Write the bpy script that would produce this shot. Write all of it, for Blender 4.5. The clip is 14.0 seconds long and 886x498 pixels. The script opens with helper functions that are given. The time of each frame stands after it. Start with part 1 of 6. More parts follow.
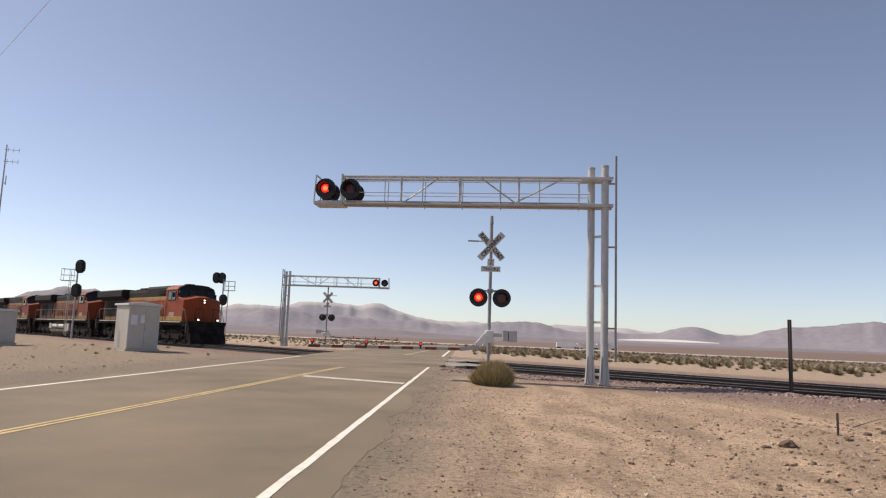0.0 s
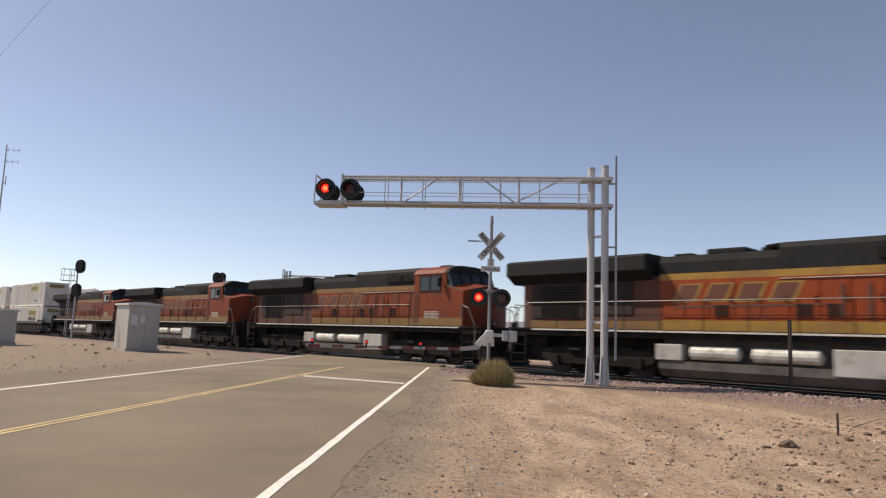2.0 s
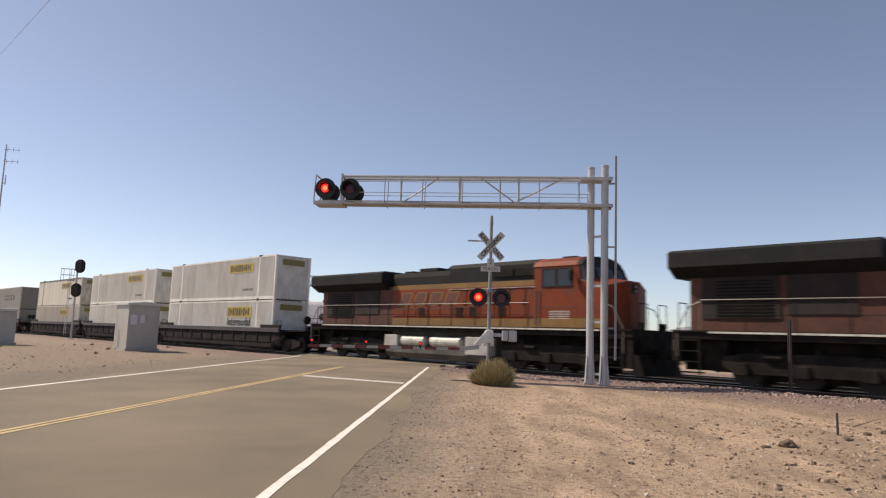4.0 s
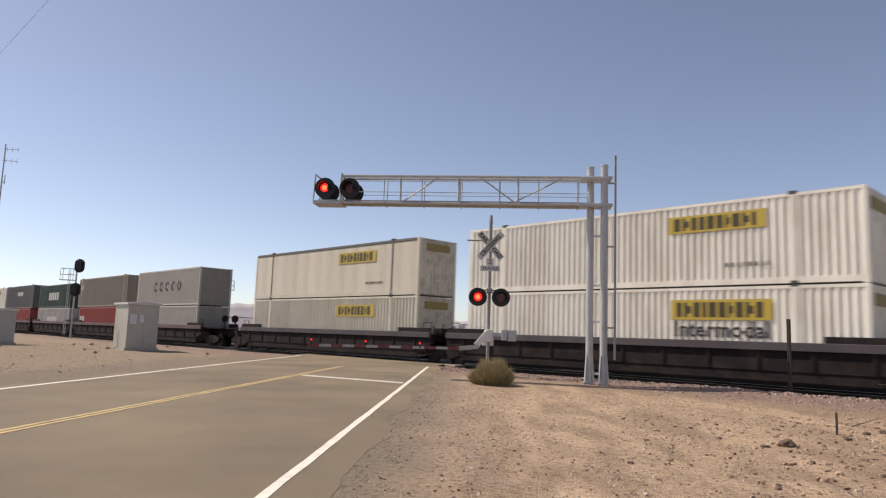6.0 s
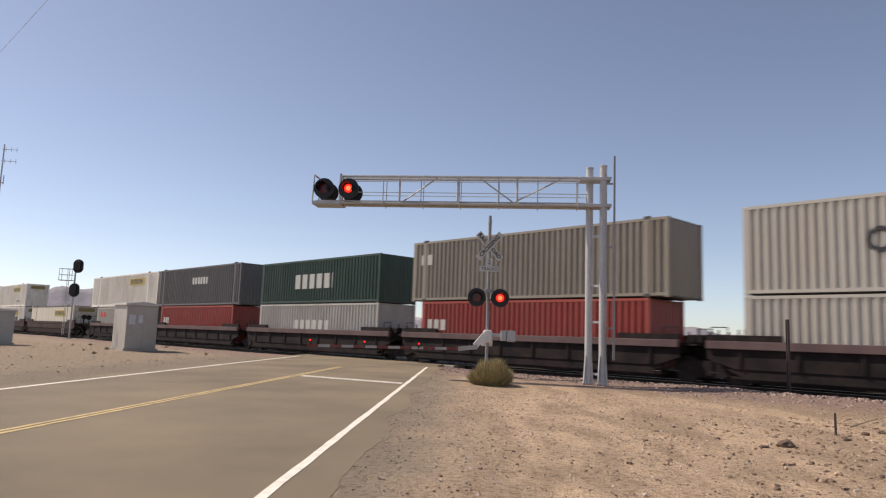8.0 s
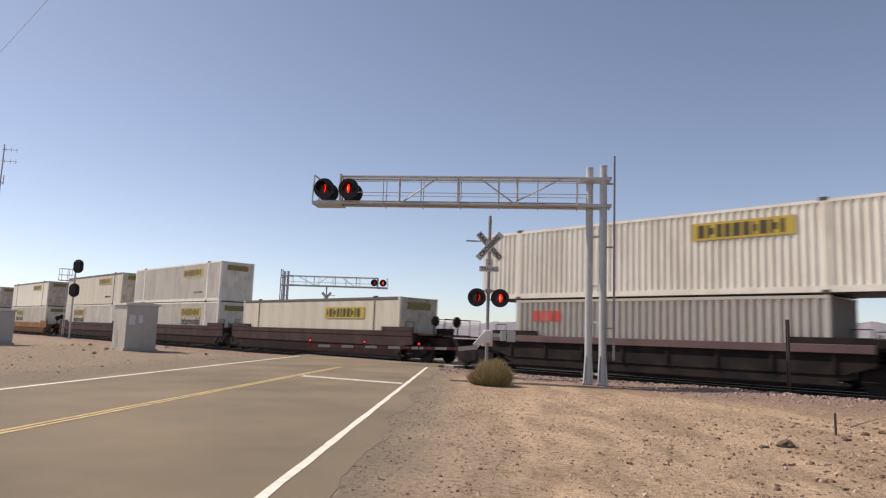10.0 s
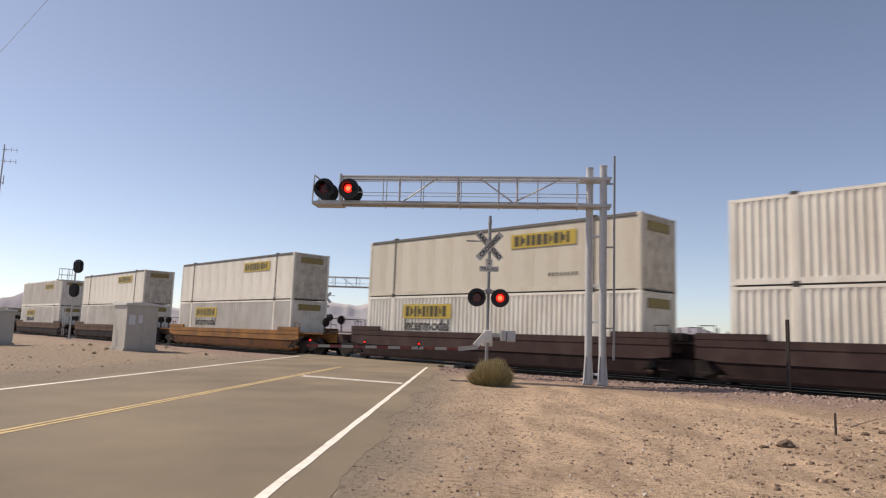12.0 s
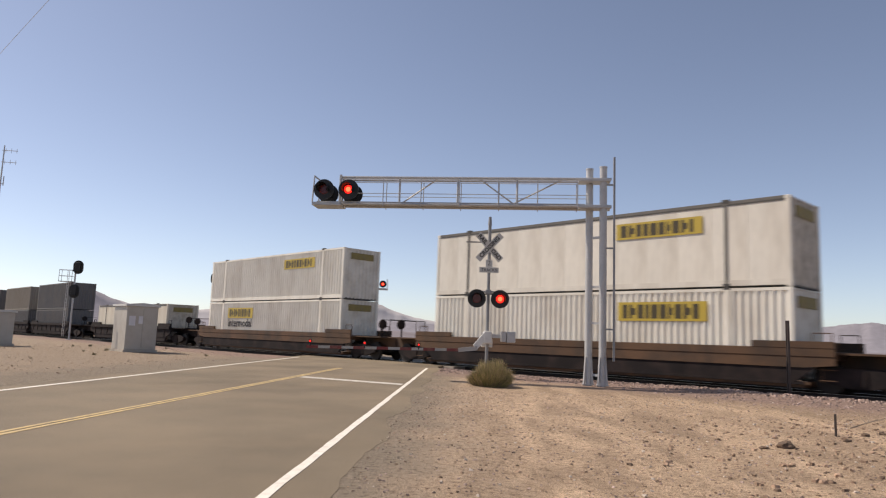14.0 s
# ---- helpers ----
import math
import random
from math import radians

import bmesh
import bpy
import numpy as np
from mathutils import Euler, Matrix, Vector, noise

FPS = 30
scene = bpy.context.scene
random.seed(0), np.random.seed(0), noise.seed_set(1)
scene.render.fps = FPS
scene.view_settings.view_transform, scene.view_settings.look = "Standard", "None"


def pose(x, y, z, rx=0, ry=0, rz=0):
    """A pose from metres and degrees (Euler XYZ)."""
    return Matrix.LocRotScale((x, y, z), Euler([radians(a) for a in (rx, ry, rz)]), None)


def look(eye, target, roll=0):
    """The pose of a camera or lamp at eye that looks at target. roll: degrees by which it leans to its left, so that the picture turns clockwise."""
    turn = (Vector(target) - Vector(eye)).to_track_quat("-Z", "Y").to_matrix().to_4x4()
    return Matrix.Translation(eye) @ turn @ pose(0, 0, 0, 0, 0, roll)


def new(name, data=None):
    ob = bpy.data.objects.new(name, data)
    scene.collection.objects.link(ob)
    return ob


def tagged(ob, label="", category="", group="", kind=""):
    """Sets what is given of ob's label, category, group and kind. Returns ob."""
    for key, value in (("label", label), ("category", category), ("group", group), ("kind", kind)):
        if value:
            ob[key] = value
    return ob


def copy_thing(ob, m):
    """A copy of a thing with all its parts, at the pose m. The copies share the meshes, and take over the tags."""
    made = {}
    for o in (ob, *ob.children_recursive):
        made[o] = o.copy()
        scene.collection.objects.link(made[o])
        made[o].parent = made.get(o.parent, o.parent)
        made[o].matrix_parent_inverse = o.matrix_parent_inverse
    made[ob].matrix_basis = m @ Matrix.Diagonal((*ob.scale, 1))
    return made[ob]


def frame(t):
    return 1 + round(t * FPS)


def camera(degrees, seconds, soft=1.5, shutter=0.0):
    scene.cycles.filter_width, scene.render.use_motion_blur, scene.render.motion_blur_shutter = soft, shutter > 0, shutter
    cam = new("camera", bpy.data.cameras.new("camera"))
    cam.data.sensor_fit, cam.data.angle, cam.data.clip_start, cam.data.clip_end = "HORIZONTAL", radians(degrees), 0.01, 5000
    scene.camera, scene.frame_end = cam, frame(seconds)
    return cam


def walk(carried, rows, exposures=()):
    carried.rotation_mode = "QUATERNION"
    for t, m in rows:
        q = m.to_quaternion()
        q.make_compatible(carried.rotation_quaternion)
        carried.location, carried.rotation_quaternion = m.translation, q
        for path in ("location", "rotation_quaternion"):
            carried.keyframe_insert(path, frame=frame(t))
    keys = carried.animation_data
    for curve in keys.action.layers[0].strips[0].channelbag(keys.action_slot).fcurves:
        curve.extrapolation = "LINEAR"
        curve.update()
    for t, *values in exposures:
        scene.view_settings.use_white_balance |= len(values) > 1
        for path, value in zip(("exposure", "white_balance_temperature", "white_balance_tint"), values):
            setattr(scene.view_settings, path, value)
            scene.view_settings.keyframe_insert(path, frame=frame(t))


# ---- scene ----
cam = camera(64.92, 14.0, soft=1.2, shutter=0.18)
EYE = Vector((0.0, 0.0, 1.268))


def view(right, down):
    """Camera pose, turned by small angles (thousandths of a radian) to the right and downwards."""
    h, p = right / 1000, radians(7.198) - down / 1000
    return look(EYE, EYE + Vector((math.sin(h) * math.cos(p), math.cos(h) * math.cos(p), math.sin(p))) * 10, 1.997)


walk(cam, [(0.0, view(0, 0)), (3.2, view(0, 0)), (5.3, view(1.05, 0.8)), (7.1, view(1.05, 0.8)), (7.5, view(2.4, 0.3)),
           (10.3, view(2.4, 0)), (13.0, view(2.4, 0)), (13.4, view(2.4, -1.3)), (14.0, view(2.4, -1.4))],
     exposures=[(0.0, 0.0, 6950, 14), (14.0, 0.0, 6950, 14)])

# ---- light: a high desert sun, to the left and ahead ----
SUN_EL, SUN_AZ = radians(48), radians(-71)
world = bpy.data.worlds.new("sky")
scene.world = world
world.use_nodes = True
sky = world.node_tree.nodes.new("ShaderNodeTexSky")
sky.sky_type, sky.sun_disc = "NISHITA", False
sky.sun_elevation, sky.sun_rotation = SUN_EL, SUN_AZ
sky.air_density, sky.dust_density, sky.ozone_density = 0.68, 0.40, 1.3
world.node_tree.nodes["Background"].inputs[1].default_value = 0.14
hazy = world.node_tree.nodes.new("ShaderNodeHueSaturation")
hazy.inputs["Saturation"].default_value = 0.86
tint = world.node_tree.nodes.new("ShaderNodeMix")
tint.data_type, tint.blend_type = "RGBA", "MULTIPLY"
tint.inputs["Factor"].default_value, tint.inputs["B"].default_value = 1, (1.0, 0.985, 0.985, 1)
world.node_tree.links.new(sky.outputs[0], hazy.inputs["Color"])
world.node_tree.links.new(hazy.outputs[0], tint.inputs["A"])
world.node_tree.links.new(tint.outputs["Result"], world.node_tree.nodes["Background"].inputs[0])
sun = new("sun", bpy.data.lights.new("sun", "SUN"))
sun.data.energy, sun.data.angle, sun.data.color = 5.0, radians(0.53), (1.0, 0.915, 0.785)
sun.matrix_world = look(Vector((0, 0, 0)), -Vector((math.sin(SUN_AZ) * math.cos(SUN_EL), math.cos(SUN_AZ) * math.cos(SUN_EL), math.sin(SUN_EL))))


# ---- materials ----
def material(name, colour, rough=0.6, metal=0.0, vary=0.15, scale=3.0, bump=0.0, fine=40.0, dirt=None, dirt_amount=0.35,
             glow=0.0, stretch=(1, 1, 1), each=0.0, shine=0.5, island=0.0):
    """A painted or natural surface: two scales of variation, an optional dirt colour in streaks, fine relief."""
    m = bpy.data.materials.new(name)
    m.use_nodes = True
    nt = m.node_tree
    b = nt.nodes["Principled BSDF"]
    b.inputs["Roughness"].default_value, b.inputs["Metallic"].default_value = rough, metal
    b.inputs["Specular IOR Level"].default_value = shine
    co = nt.nodes.new("ShaderNodeTexCoord")
    mp = nt.nodes.new("ShaderNodeMapping")
    mp.inputs["Scale"].default_value = stretch
    nt.links.new(co.outputs["Object"], mp.inputs[0])
    big, small = nt.nodes.new("ShaderNodeTexNoise"), nt.nodes.new("ShaderNodeTexNoise")
    big.inputs["Scale"].default_value, big.inputs["Detail"].default_value = scale, 6
    small.inputs["Scale"].default_value, small.inputs["Detail"].default_value = fine, 4
    for t in (big, small):
        nt.links.new(mp.outputs[0], t.inputs["Vector"])
    add = nt.nodes.new("ShaderNodeMath")
    add.operation = "ADD"
    nt.links.new(big.outputs["Fac"], add.inputs[0])
    nt.links.new(small.outputs["Fac"], add.inputs[1])
    rng = nt.nodes.new("ShaderNodeMapRange")
    rng.inputs["From Min"].default_value, rng.inputs["From Max"].default_value = 0.65, 1.35
    rng.inputs["To Min"].default_value, rng.inputs["To Max"].default_value = 1 - vary, 1 + vary
    nt.links.new(add.outputs[0], rng.inputs["Value"])
    mul = nt.nodes.new("ShaderNodeMix")
    mul.data_type, mul.blend_type = "RGBA", "MULTIPLY"
    mul.inputs["Factor"].default_value = 1
    mul.inputs["A"].default_value = (*colour, 1)
    nt.links.new(rng.outputs[0], mul.inputs["B"])
    out = mul.outputs["Result"]
    if dirt:
        d = nt.nodes.new("ShaderNodeTexNoise")
        d.inputs["Scale"].default_value, d.inputs["Detail"].default_value = scale * 1.7, 8
        nt.links.new(mp.outputs[0], d.inputs["Vector"])
        r2 = nt.nodes.new("ShaderNodeMapRange")
        r2.inputs["From Min"].default_value, r2.inputs["From Max"].default_value = 0.45, 0.72
        r2.inputs["To Max"].default_value = dirt_amount
        nt.links.new(d.outputs["Fac"], r2.inputs["Value"])
        mx = nt.nodes.new("ShaderNodeMix")
        mx.data_type = "RGBA"
        nt.links.new(r2.outputs[0], mx.inputs["Factor"])
        nt.links.new(out, mx.inputs["A"])
        mx.inputs["B"].default_value = (*dirt, 1)
        out = mx.outputs["Result"]
    if each or island:
        oi = nt.nodes.new("ShaderNodeNewGeometry" if island else "ShaderNodeObjectInfo")
        each = each or island
        r3 = nt.nodes.new("ShaderNodeMapRange")
        r3.inputs["To Min"].default_value, r3.inputs["To Max"].default_value = 1 - each, 1 + each
        nt.links.new(oi.outputs["Random Per Island" if island else "Random"], r3.inputs["Value"])
        m3 = nt.nodes.new("ShaderNodeMix")
        m3.data_type, m3.blend_type = "RGBA", "MULTIPLY"
        m3.inputs["Factor"].default_value = 1
        nt.links.new(out, m3.inputs["A"])
        nt.links.new(r3.outputs[0], m3.inputs["B"])
        out = m3.outputs["Result"]
    nt.links.new(out, b.inputs["Base Color"])
    if bump:
        bp = nt.nodes.new("ShaderNodeBump")
        bp.inputs["Strength"].default_value, bp.inputs["Distance"].default_value = bump, 0.02
        nt.links.new(add.outputs[0], bp.inputs["Height"])
        nt.links.new(bp.outputs[0], b.inputs["Normal"])
    if glow:
        b.inputs["Emission Color"].default_value, b.inputs["Emission Strength"].default_value = (*colour, 1), glow
    return m


DIRT = (0.30, 0.22, 0.15)
M = dict(
    asphalt=material("asphalt", (0.180, 0.142, 0.096), 0.9, vary=0.5, scale=0.3, fine=130, bump=0.5, dirt=(0.235, 0.180, 0.118), dirt_amount=0.6, stretch=(1, 0.9, 1)),
    white_line=material("worn white road paint", (0.74, 0.70, 0.63), 0.8, vary=0.1, scale=4, fine=50, bump=0.2, dirt=(0.3, 0.26, 0.22), dirt_amount=0.35),
    faded_line=material("faded white road paint", (0.56, 0.53, 0.48), 0.85, vary=0.15, scale=3, fine=50, bump=0.2, dirt=(0.24, 0.2, 0.16), dirt_amount=0.75),
    yellow_line=material("worn yellow road paint", (0.56, 0.41, 0.19), 0.8, vary=0.12, scale=3, fine=50, bump=0.2, dirt=(0.24, 0.2, 0.16), dirt_amount=0.7),
    ballast=material("crushed ballast stone", (0.19, 0.138, 0.12), 0.95, vary=0.35, scale=2.0, fine=22, bump=0.9),
    stained=material("dark ballast, oil stain and rail shade in its colour", (0.05, 0.038, 0.034), 0.95, vary=0.45, scale=2.0, fine=22, bump=0.9),
    pale_stone=material("pale quartz pebbles", (0.55, 0.47, 0.40), 0.9, vary=0.3, scale=4, fine=20, bump=0.3),
    stone=material("ballast stones", (0.31, 0.23, 0.20), 0.92, island=0.55, vary=0.3, scale=4, fine=20, bump=0.3),
    rock=material("brown desert rock", (0.27, 0.185, 0.13), 0.95, island=0.5, vary=0.35, scale=9, fine=40, bump=0.7),
    dark_rock=material("dark brown desert rock", (0.13, 0.088, 0.062), 0.95, vary=0.35, scale=9, fine=40, bump=0.7),
    rail=material("dark rolled rail steel", (0.03, 0.022, 0.02), 0.7, 0.2, vary=0.2),
    railhead=material("polished rail head", (0.42, 0.40, 0.38), 0.32, 1.0, vary=0.08),
    tie=material("weathered tie timber", (0.055, 0.042, 0.036), 0.9, vary=0.3, scale=4, bump=0.5, each=0.25, stretch=(1, 6, 6)),
    panel=material("concrete crossing panel", (0.30, 0.26, 0.22), 0.9, vary=0.15, scale=1.2, bump=0.4, dirt=DIRT),
    galv=material("galvanized steel", (0.44, 0.44, 0.445), 0.45, 0.2, vary=0.14, scale=3, fine=25, bump=0.05),
    alu=material("silver aluminium paint", (0.68, 0.67, 0.65), 0.45, 0.1, vary=0.08, scale=2, dirt=(0.42, 0.38, 0.33), dirt_amount=0.3),
    blackpaint=material("black signal paint", (0.012, 0.012, 0.013), 0.55, vary=0.2),
    mast_grey=material("weathered grey mast paint", (0.27, 0.275, 0.285), 0.55, 0.3, vary=0.12, scale=2),
    sign_white=material("white sign sheeting", (0.56, 0.56, 0.55), 0.5, vary=0.06, dirt=(0.4, 0.35, 0.3), dirt_amount=0.3),
    sign_black=material("black sign paint", (0.02, 0.02, 0.02), 0.6, vary=0.1),
    redlens=material("dark red signal lens", (0.10, 0.004, 0.003), 0.25, vary=0.1),
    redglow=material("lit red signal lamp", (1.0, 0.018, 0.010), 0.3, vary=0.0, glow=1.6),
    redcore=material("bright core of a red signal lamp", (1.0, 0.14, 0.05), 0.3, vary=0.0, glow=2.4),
    whitelight=material("lit headlight", (1.0, 0.93, 0.78), 0.3, vary=0.0, glow=2.5),
    redpaint=material("red reflective stripe", (0.16, 0.022, 0.02), 0.5, vary=0.12, dirt=(0.25, 0.15, 0.12)),
    cabinet=material("bare aluminium cabinet", (0.45, 0.425, 0.385), 0.55, 0.1, vary=0.08, scale=1.5, dirt=(0.36, 0.31, 0.26), dirt_amount=0.4),
    arm_white=material("dusty white arm sheeting", (0.40, 0.38, 0.36), 0.6, vary=0.1, dirt=(0.28, 0.24, 0.2), dirt_amount=0.4),
    notice=material("pale paper notice", (0.62, 0.62, 0.66), 0.7, vary=0.1),
    concrete=material("concrete", (0.42, 0.38, 0.33), 0.9, vary=0.12, scale=3, bump=0.3),
    orange=material("locomotive orange paint", (0.265, 0.045, 0.0085), 0.55, shine=0.25, vary=0.2, scale=0.8, fine=9, dirt=(0.15, 0.045, 0.0225), dirt_amount=0.7, stretch=(1, 1, 0.4)),
    old_orange=material("weathered locomotive orange paint", (0.19, 0.0345, 0.009), 0.6, shine=0.25, vary=0.22, scale=0.8, fine=9, dirt=(0.09375, 0.04, 0.0275), dirt_amount=0.75),
    old_yellow=material("weathered locomotive yellow stripe", (0.2063, 0.11, 0.0225), 0.55, vary=0.18, scale=0.9, fine=9, dirt=(0.1375, 0.075, 0.0375), dirt_amount=0.7),
    old_emblem=material("faded brown emblem paint", (0.115, 0.035, 0.019), 0.6, vary=0.2),
    soot_dark=material("sooty dark grille with wing shade", (0.016, 0.010, 0.009), 0.8, vary=0.3, scale=1.0, dirt=(0.05, 0.02, 0.014), dirt_amount=0.5),
    soot=material("sooty brown hood paint with wing shade", (0.075, 0.025, 0.015), 0.75, vary=0.4, scale=0.7, fine=8, dirt=(0.125, 0.045, 0.025), dirt_amount=0.6),
    locoyellow=material("locomotive yellow stripe", (0.3125, 0.175, 0.02375), 0.5, vary=0.25, scale=0.9, fine=9, dirt=(0.1875, 0.09375, 0.0375), dirt_amount=0.7),
    locodark=material("locomotive dark green-black paint", (0.014, 0.015, 0.016), 0.75, vary=0.25, scale=0.9, dirt=(0.03, 0.026, 0.023), dirt_amount=0.5, shine=0.2),
    locoblack=material("locomotive underframe black", (0.012, 0.0105, 0.0095), 0.85, vary=0.3, scale=1.2, dirt=(0.045, 0.036, 0.029), dirt_amount=0.55, shine=0.15),
    fuel=material("dust-grey fuel tank paint", (0.1063, 0.0975, 0.0875), 0.8, vary=0.35, scale=1.0, dirt=(0.03125, 0.025, 0.0225), dirt_amount=0.7),
    box_grey=material("pale grey equipment paint", (0.425, 0.4062, 0.375), 0.6, vary=0.18, scale=1.5, dirt=(0.175, 0.1438, 0.1125), dirt_amount=0.7),
    tank=material("cream air tank paint", (0.575, 0.5625, 0.5), 0.5, vary=0.15, dirt=(0.2, 0.1625, 0.125), dirt_amount=0.7),
    wheel=material("wheel steel", (0.025, 0.02, 0.018), 0.7, 0.2, vary=0.25),
    handrail=material("dusty handrail paint", (0.17, 0.145, 0.12), 0.5, vary=0.1),
    white_box=material("white container paint", (0.7312, 0.7062, 0.6375), 0.5, vary=0.07, scale=0.6, fine=7, dirt=(0.45, 0.3875, 0.3125), dirt_amount=0.5, stretch=(1, 1, 0.35), each=0.05),
    cream_box=material("cream container paint", (0.5625, 0.525, 0.4375), 0.5, vary=0.06, scale=0.6, fine=7, dirt=(0.4, 0.3313, 0.25), dirt_amount=0.5, stretch=(1, 1, 0.35), each=0.05),
    plate_box=material("grey-white composite plate", (0.675, 0.6438, 0.575), 0.5, vary=0.1, scale=0.5, fine=6, dirt=(0.4125, 0.3625, 0.3), dirt_amount=0.62, stretch=(1, 1, 0.35), each=0.05),
    # front wall tones: shade of the box ends is part of the colour
    clean_front=material("clean white container front, toned for end shade", (0.62, 0.60, 0.55), 0.5, vary=0.1, scale=0.8, fine=8, dirt=(0.36, 0.31, 0.25), dirt_amount=0.5),
    front_grime=material("bug-stained dusty container front with end shade", (0.50, 0.47, 0.41), 0.7, vary=0.2, scale=1.2, fine=9, dirt=(0.25, 0.21, 0.17), dirt_amount=0.7),
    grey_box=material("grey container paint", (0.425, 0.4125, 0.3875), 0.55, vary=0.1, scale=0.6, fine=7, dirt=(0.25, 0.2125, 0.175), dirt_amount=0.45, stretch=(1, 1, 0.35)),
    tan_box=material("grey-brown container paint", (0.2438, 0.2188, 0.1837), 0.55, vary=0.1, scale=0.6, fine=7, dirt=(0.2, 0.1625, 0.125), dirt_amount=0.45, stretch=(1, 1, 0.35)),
    silver_box=material("pale grey container paint", (0.4188, 0.4, 0.3625), 0.5, vary=0.08, scale=0.6, fine=7, dirt=(0.425, 0.3625, 0.3), dirt_amount=0.4, stretch=(1, 1, 0.35)),
    red_box=material("red container paint", (0.2937, 0.04375, 0.0325), 0.5, vary=0.12, scale=0.6, fine=7, dirt=(0.275, 0.075, 0.05625), dirt_amount=0.45, stretch=(1, 1, 0.35)),
    green_box=material("dark green container paint", (0.02, 0.05, 0.036), 0.5, vary=0.12, scale=0.6, fine=7, dirt=(0.0625, 0.0875, 0.06875), dirt_amount=0.4, stretch=(1, 1, 0.35)),
    dark_box=material("charcoal container paint", (0.1063, 0.1063, 0.11), 0.55, vary=0.12, scale=0.6, fine=7, dirt=(0.1625, 0.1375, 0.1125), dirt_amount=0.4, stretch=(1, 1, 0.35)),
    rail_grey=material("grimy grey steel edge", (0.12, 0.112, 0.10), 0.6, vary=0.25, scale=1.5),
    gasket=material("dark container fittings", (0.05, 0.048, 0.045), 0.6, vary=0.2),
    plaque_dull=material("yellow front panel darkened as shade", (0.22, 0.175, 0.055), 0.7, vary=0.2, dirt=(0.2, 0.17, 0.11), dirt_amount=0.7),
    plaque=material("yellow sign panel", (0.45, 0.3313, 0.04375), 0.5, vary=0.08, dirt=(0.375, 0.275, 0.075), dirt_amount=0.3),
    plaque_bar=material("dark bars on yellow panel", (0.05, 0.038, 0.015), 0.5, vary=0.1),
    lettering=material("dark grey lettering", (0.03, 0.03, 0.035), 0.8, vary=0.1),
    pale_lettering=material("pale lettering", (0.42, 0.42, 0.40), 0.5, vary=0.1),
    red_lettering=material("red lettering", (0.50, 0.05, 0.04), 0.5, vary=0.1),
    car_black=material("dusty black well car paint", (0.014, 0.011, 0.012), 0.85, vary=0.35, scale=0.8, dirt=(0.05, 0.034, 0.030), dirt_amount=0.6, shine=0.2),
    maroon_low=material("dark maroon lower side paint", (0.01875, 0.01, 0.01), 0.85, vary=0.3, scale=1.0, dirt=(0.04375, 0.0275, 0.025), dirt_amount=0.5, shine=0.2),
    ochre_low=material("darker rust-brown lower side paint", (0.1063, 0.045, 0.0175), 0.85, vary=0.3, scale=1.0, dirt=(0.0375, 0.0225, 0.01625), dirt_amount=0.7, shine=0.2),
    car_brown=material("sooty brown well car paint", (0.0875, 0.045, 0.0225), 0.8, vary=0.4, scale=0.5, dirt=(0.03125, 0.02125, 0.01625), dirt_amount=0.95),
    car_maroon=material("dusty maroon well car paint", (0.045, 0.02625, 0.025), 0.85, vary=0.35, scale=0.8, dirt=(0.075, 0.0525, 0.04625), dirt_amount=0.65, shine=0.25),
    car_slate=material("dusty slate top chord paint", (0.0525, 0.045, 0.055), 0.75, vary=0.3, scale=0.8, dirt=(0.09375, 0.0725, 0.0625), dirt_amount=0.6),
    car_plum=material("dusty plum top chord paint", (0.09375, 0.05625, 0.06), 0.75, vary=0.35, scale=0.8, dirt=(0.1375, 0.09375, 0.08125), dirt_amount=0.6),
    car_yellow=material("dusty ochre well car paint", (0.2375, 0.1063, 0.0225), 0.8, vary=0.35, scale=0.5, dirt=(0.1063, 0.0475, 0.0225), dirt_amount=0.9),
    glass=material("dark cab glass", (0.012, 0.014, 0.016), 0.08, vary=0.0),
    post=material("dark weathered steel", (0.07, 0.055, 0.05), 0.7, 0.3, vary=0.3),
    wood=material("bleached dead wood", (0.24, 0.19, 0.15), 0.9, vary=0.25, bump=0.4),
    scrub=material("dry olive scrub", (0.215, 0.18, 0.11), 0.9, vary=0.35, scale=1.5, fine=30, each=0.3),
    scrub_straw=material("dusty straw scrub", (0.36, 0.275, 0.18), 0.95, vary=0.25, scale=1.5, fine=30),
    scrub_dry=material("straw-coloured dry stems", (0.52, 0.40, 0.23), 0.9, vary=0.35, scale=3, fine=30),
    scrub_green=material("olive green stems", (0.28, 0.275, 0.085), 0.9, vary=0.35, scale=3, fine=30),
    # air haze is mixed into these three rock colours
    mountain=material("far mountain rock with haze in its colour", (0.225, 0.215, 0.245), 1.0, vary=0.16, scale=0.004, fine=0.03),
    mountain_far=material("farther mountain rock with paler haze in its colour", (0.38, 0.365, 0.385), 1.0, vary=0.08, scale=0.004, fine=0.02),
    mountain_near=material("near violet-brown hill rock with haze in its colour", (0.185, 0.16, 0.172), 1.0, vary=0.15, scale=0.005, fine=0.03),
    highway=material("sun-bleached far road", (0.44, 0.38, 0.32), 0.95, vary=0.15, scale=0.05, fine=0.6),
    playa=material("white dry lake crust", (0.62, 0.57, 0.55), 1.0, vary=0.06, scale=0.01, fine=0.1),
    truck_white=material("white truck paint", (0.75, 0.75, 0.74), 0.4, vary=0.05),
    tyre=material("tyre rubber", (0.02, 0.02, 0.02), 0.8, vary=0.2),
)


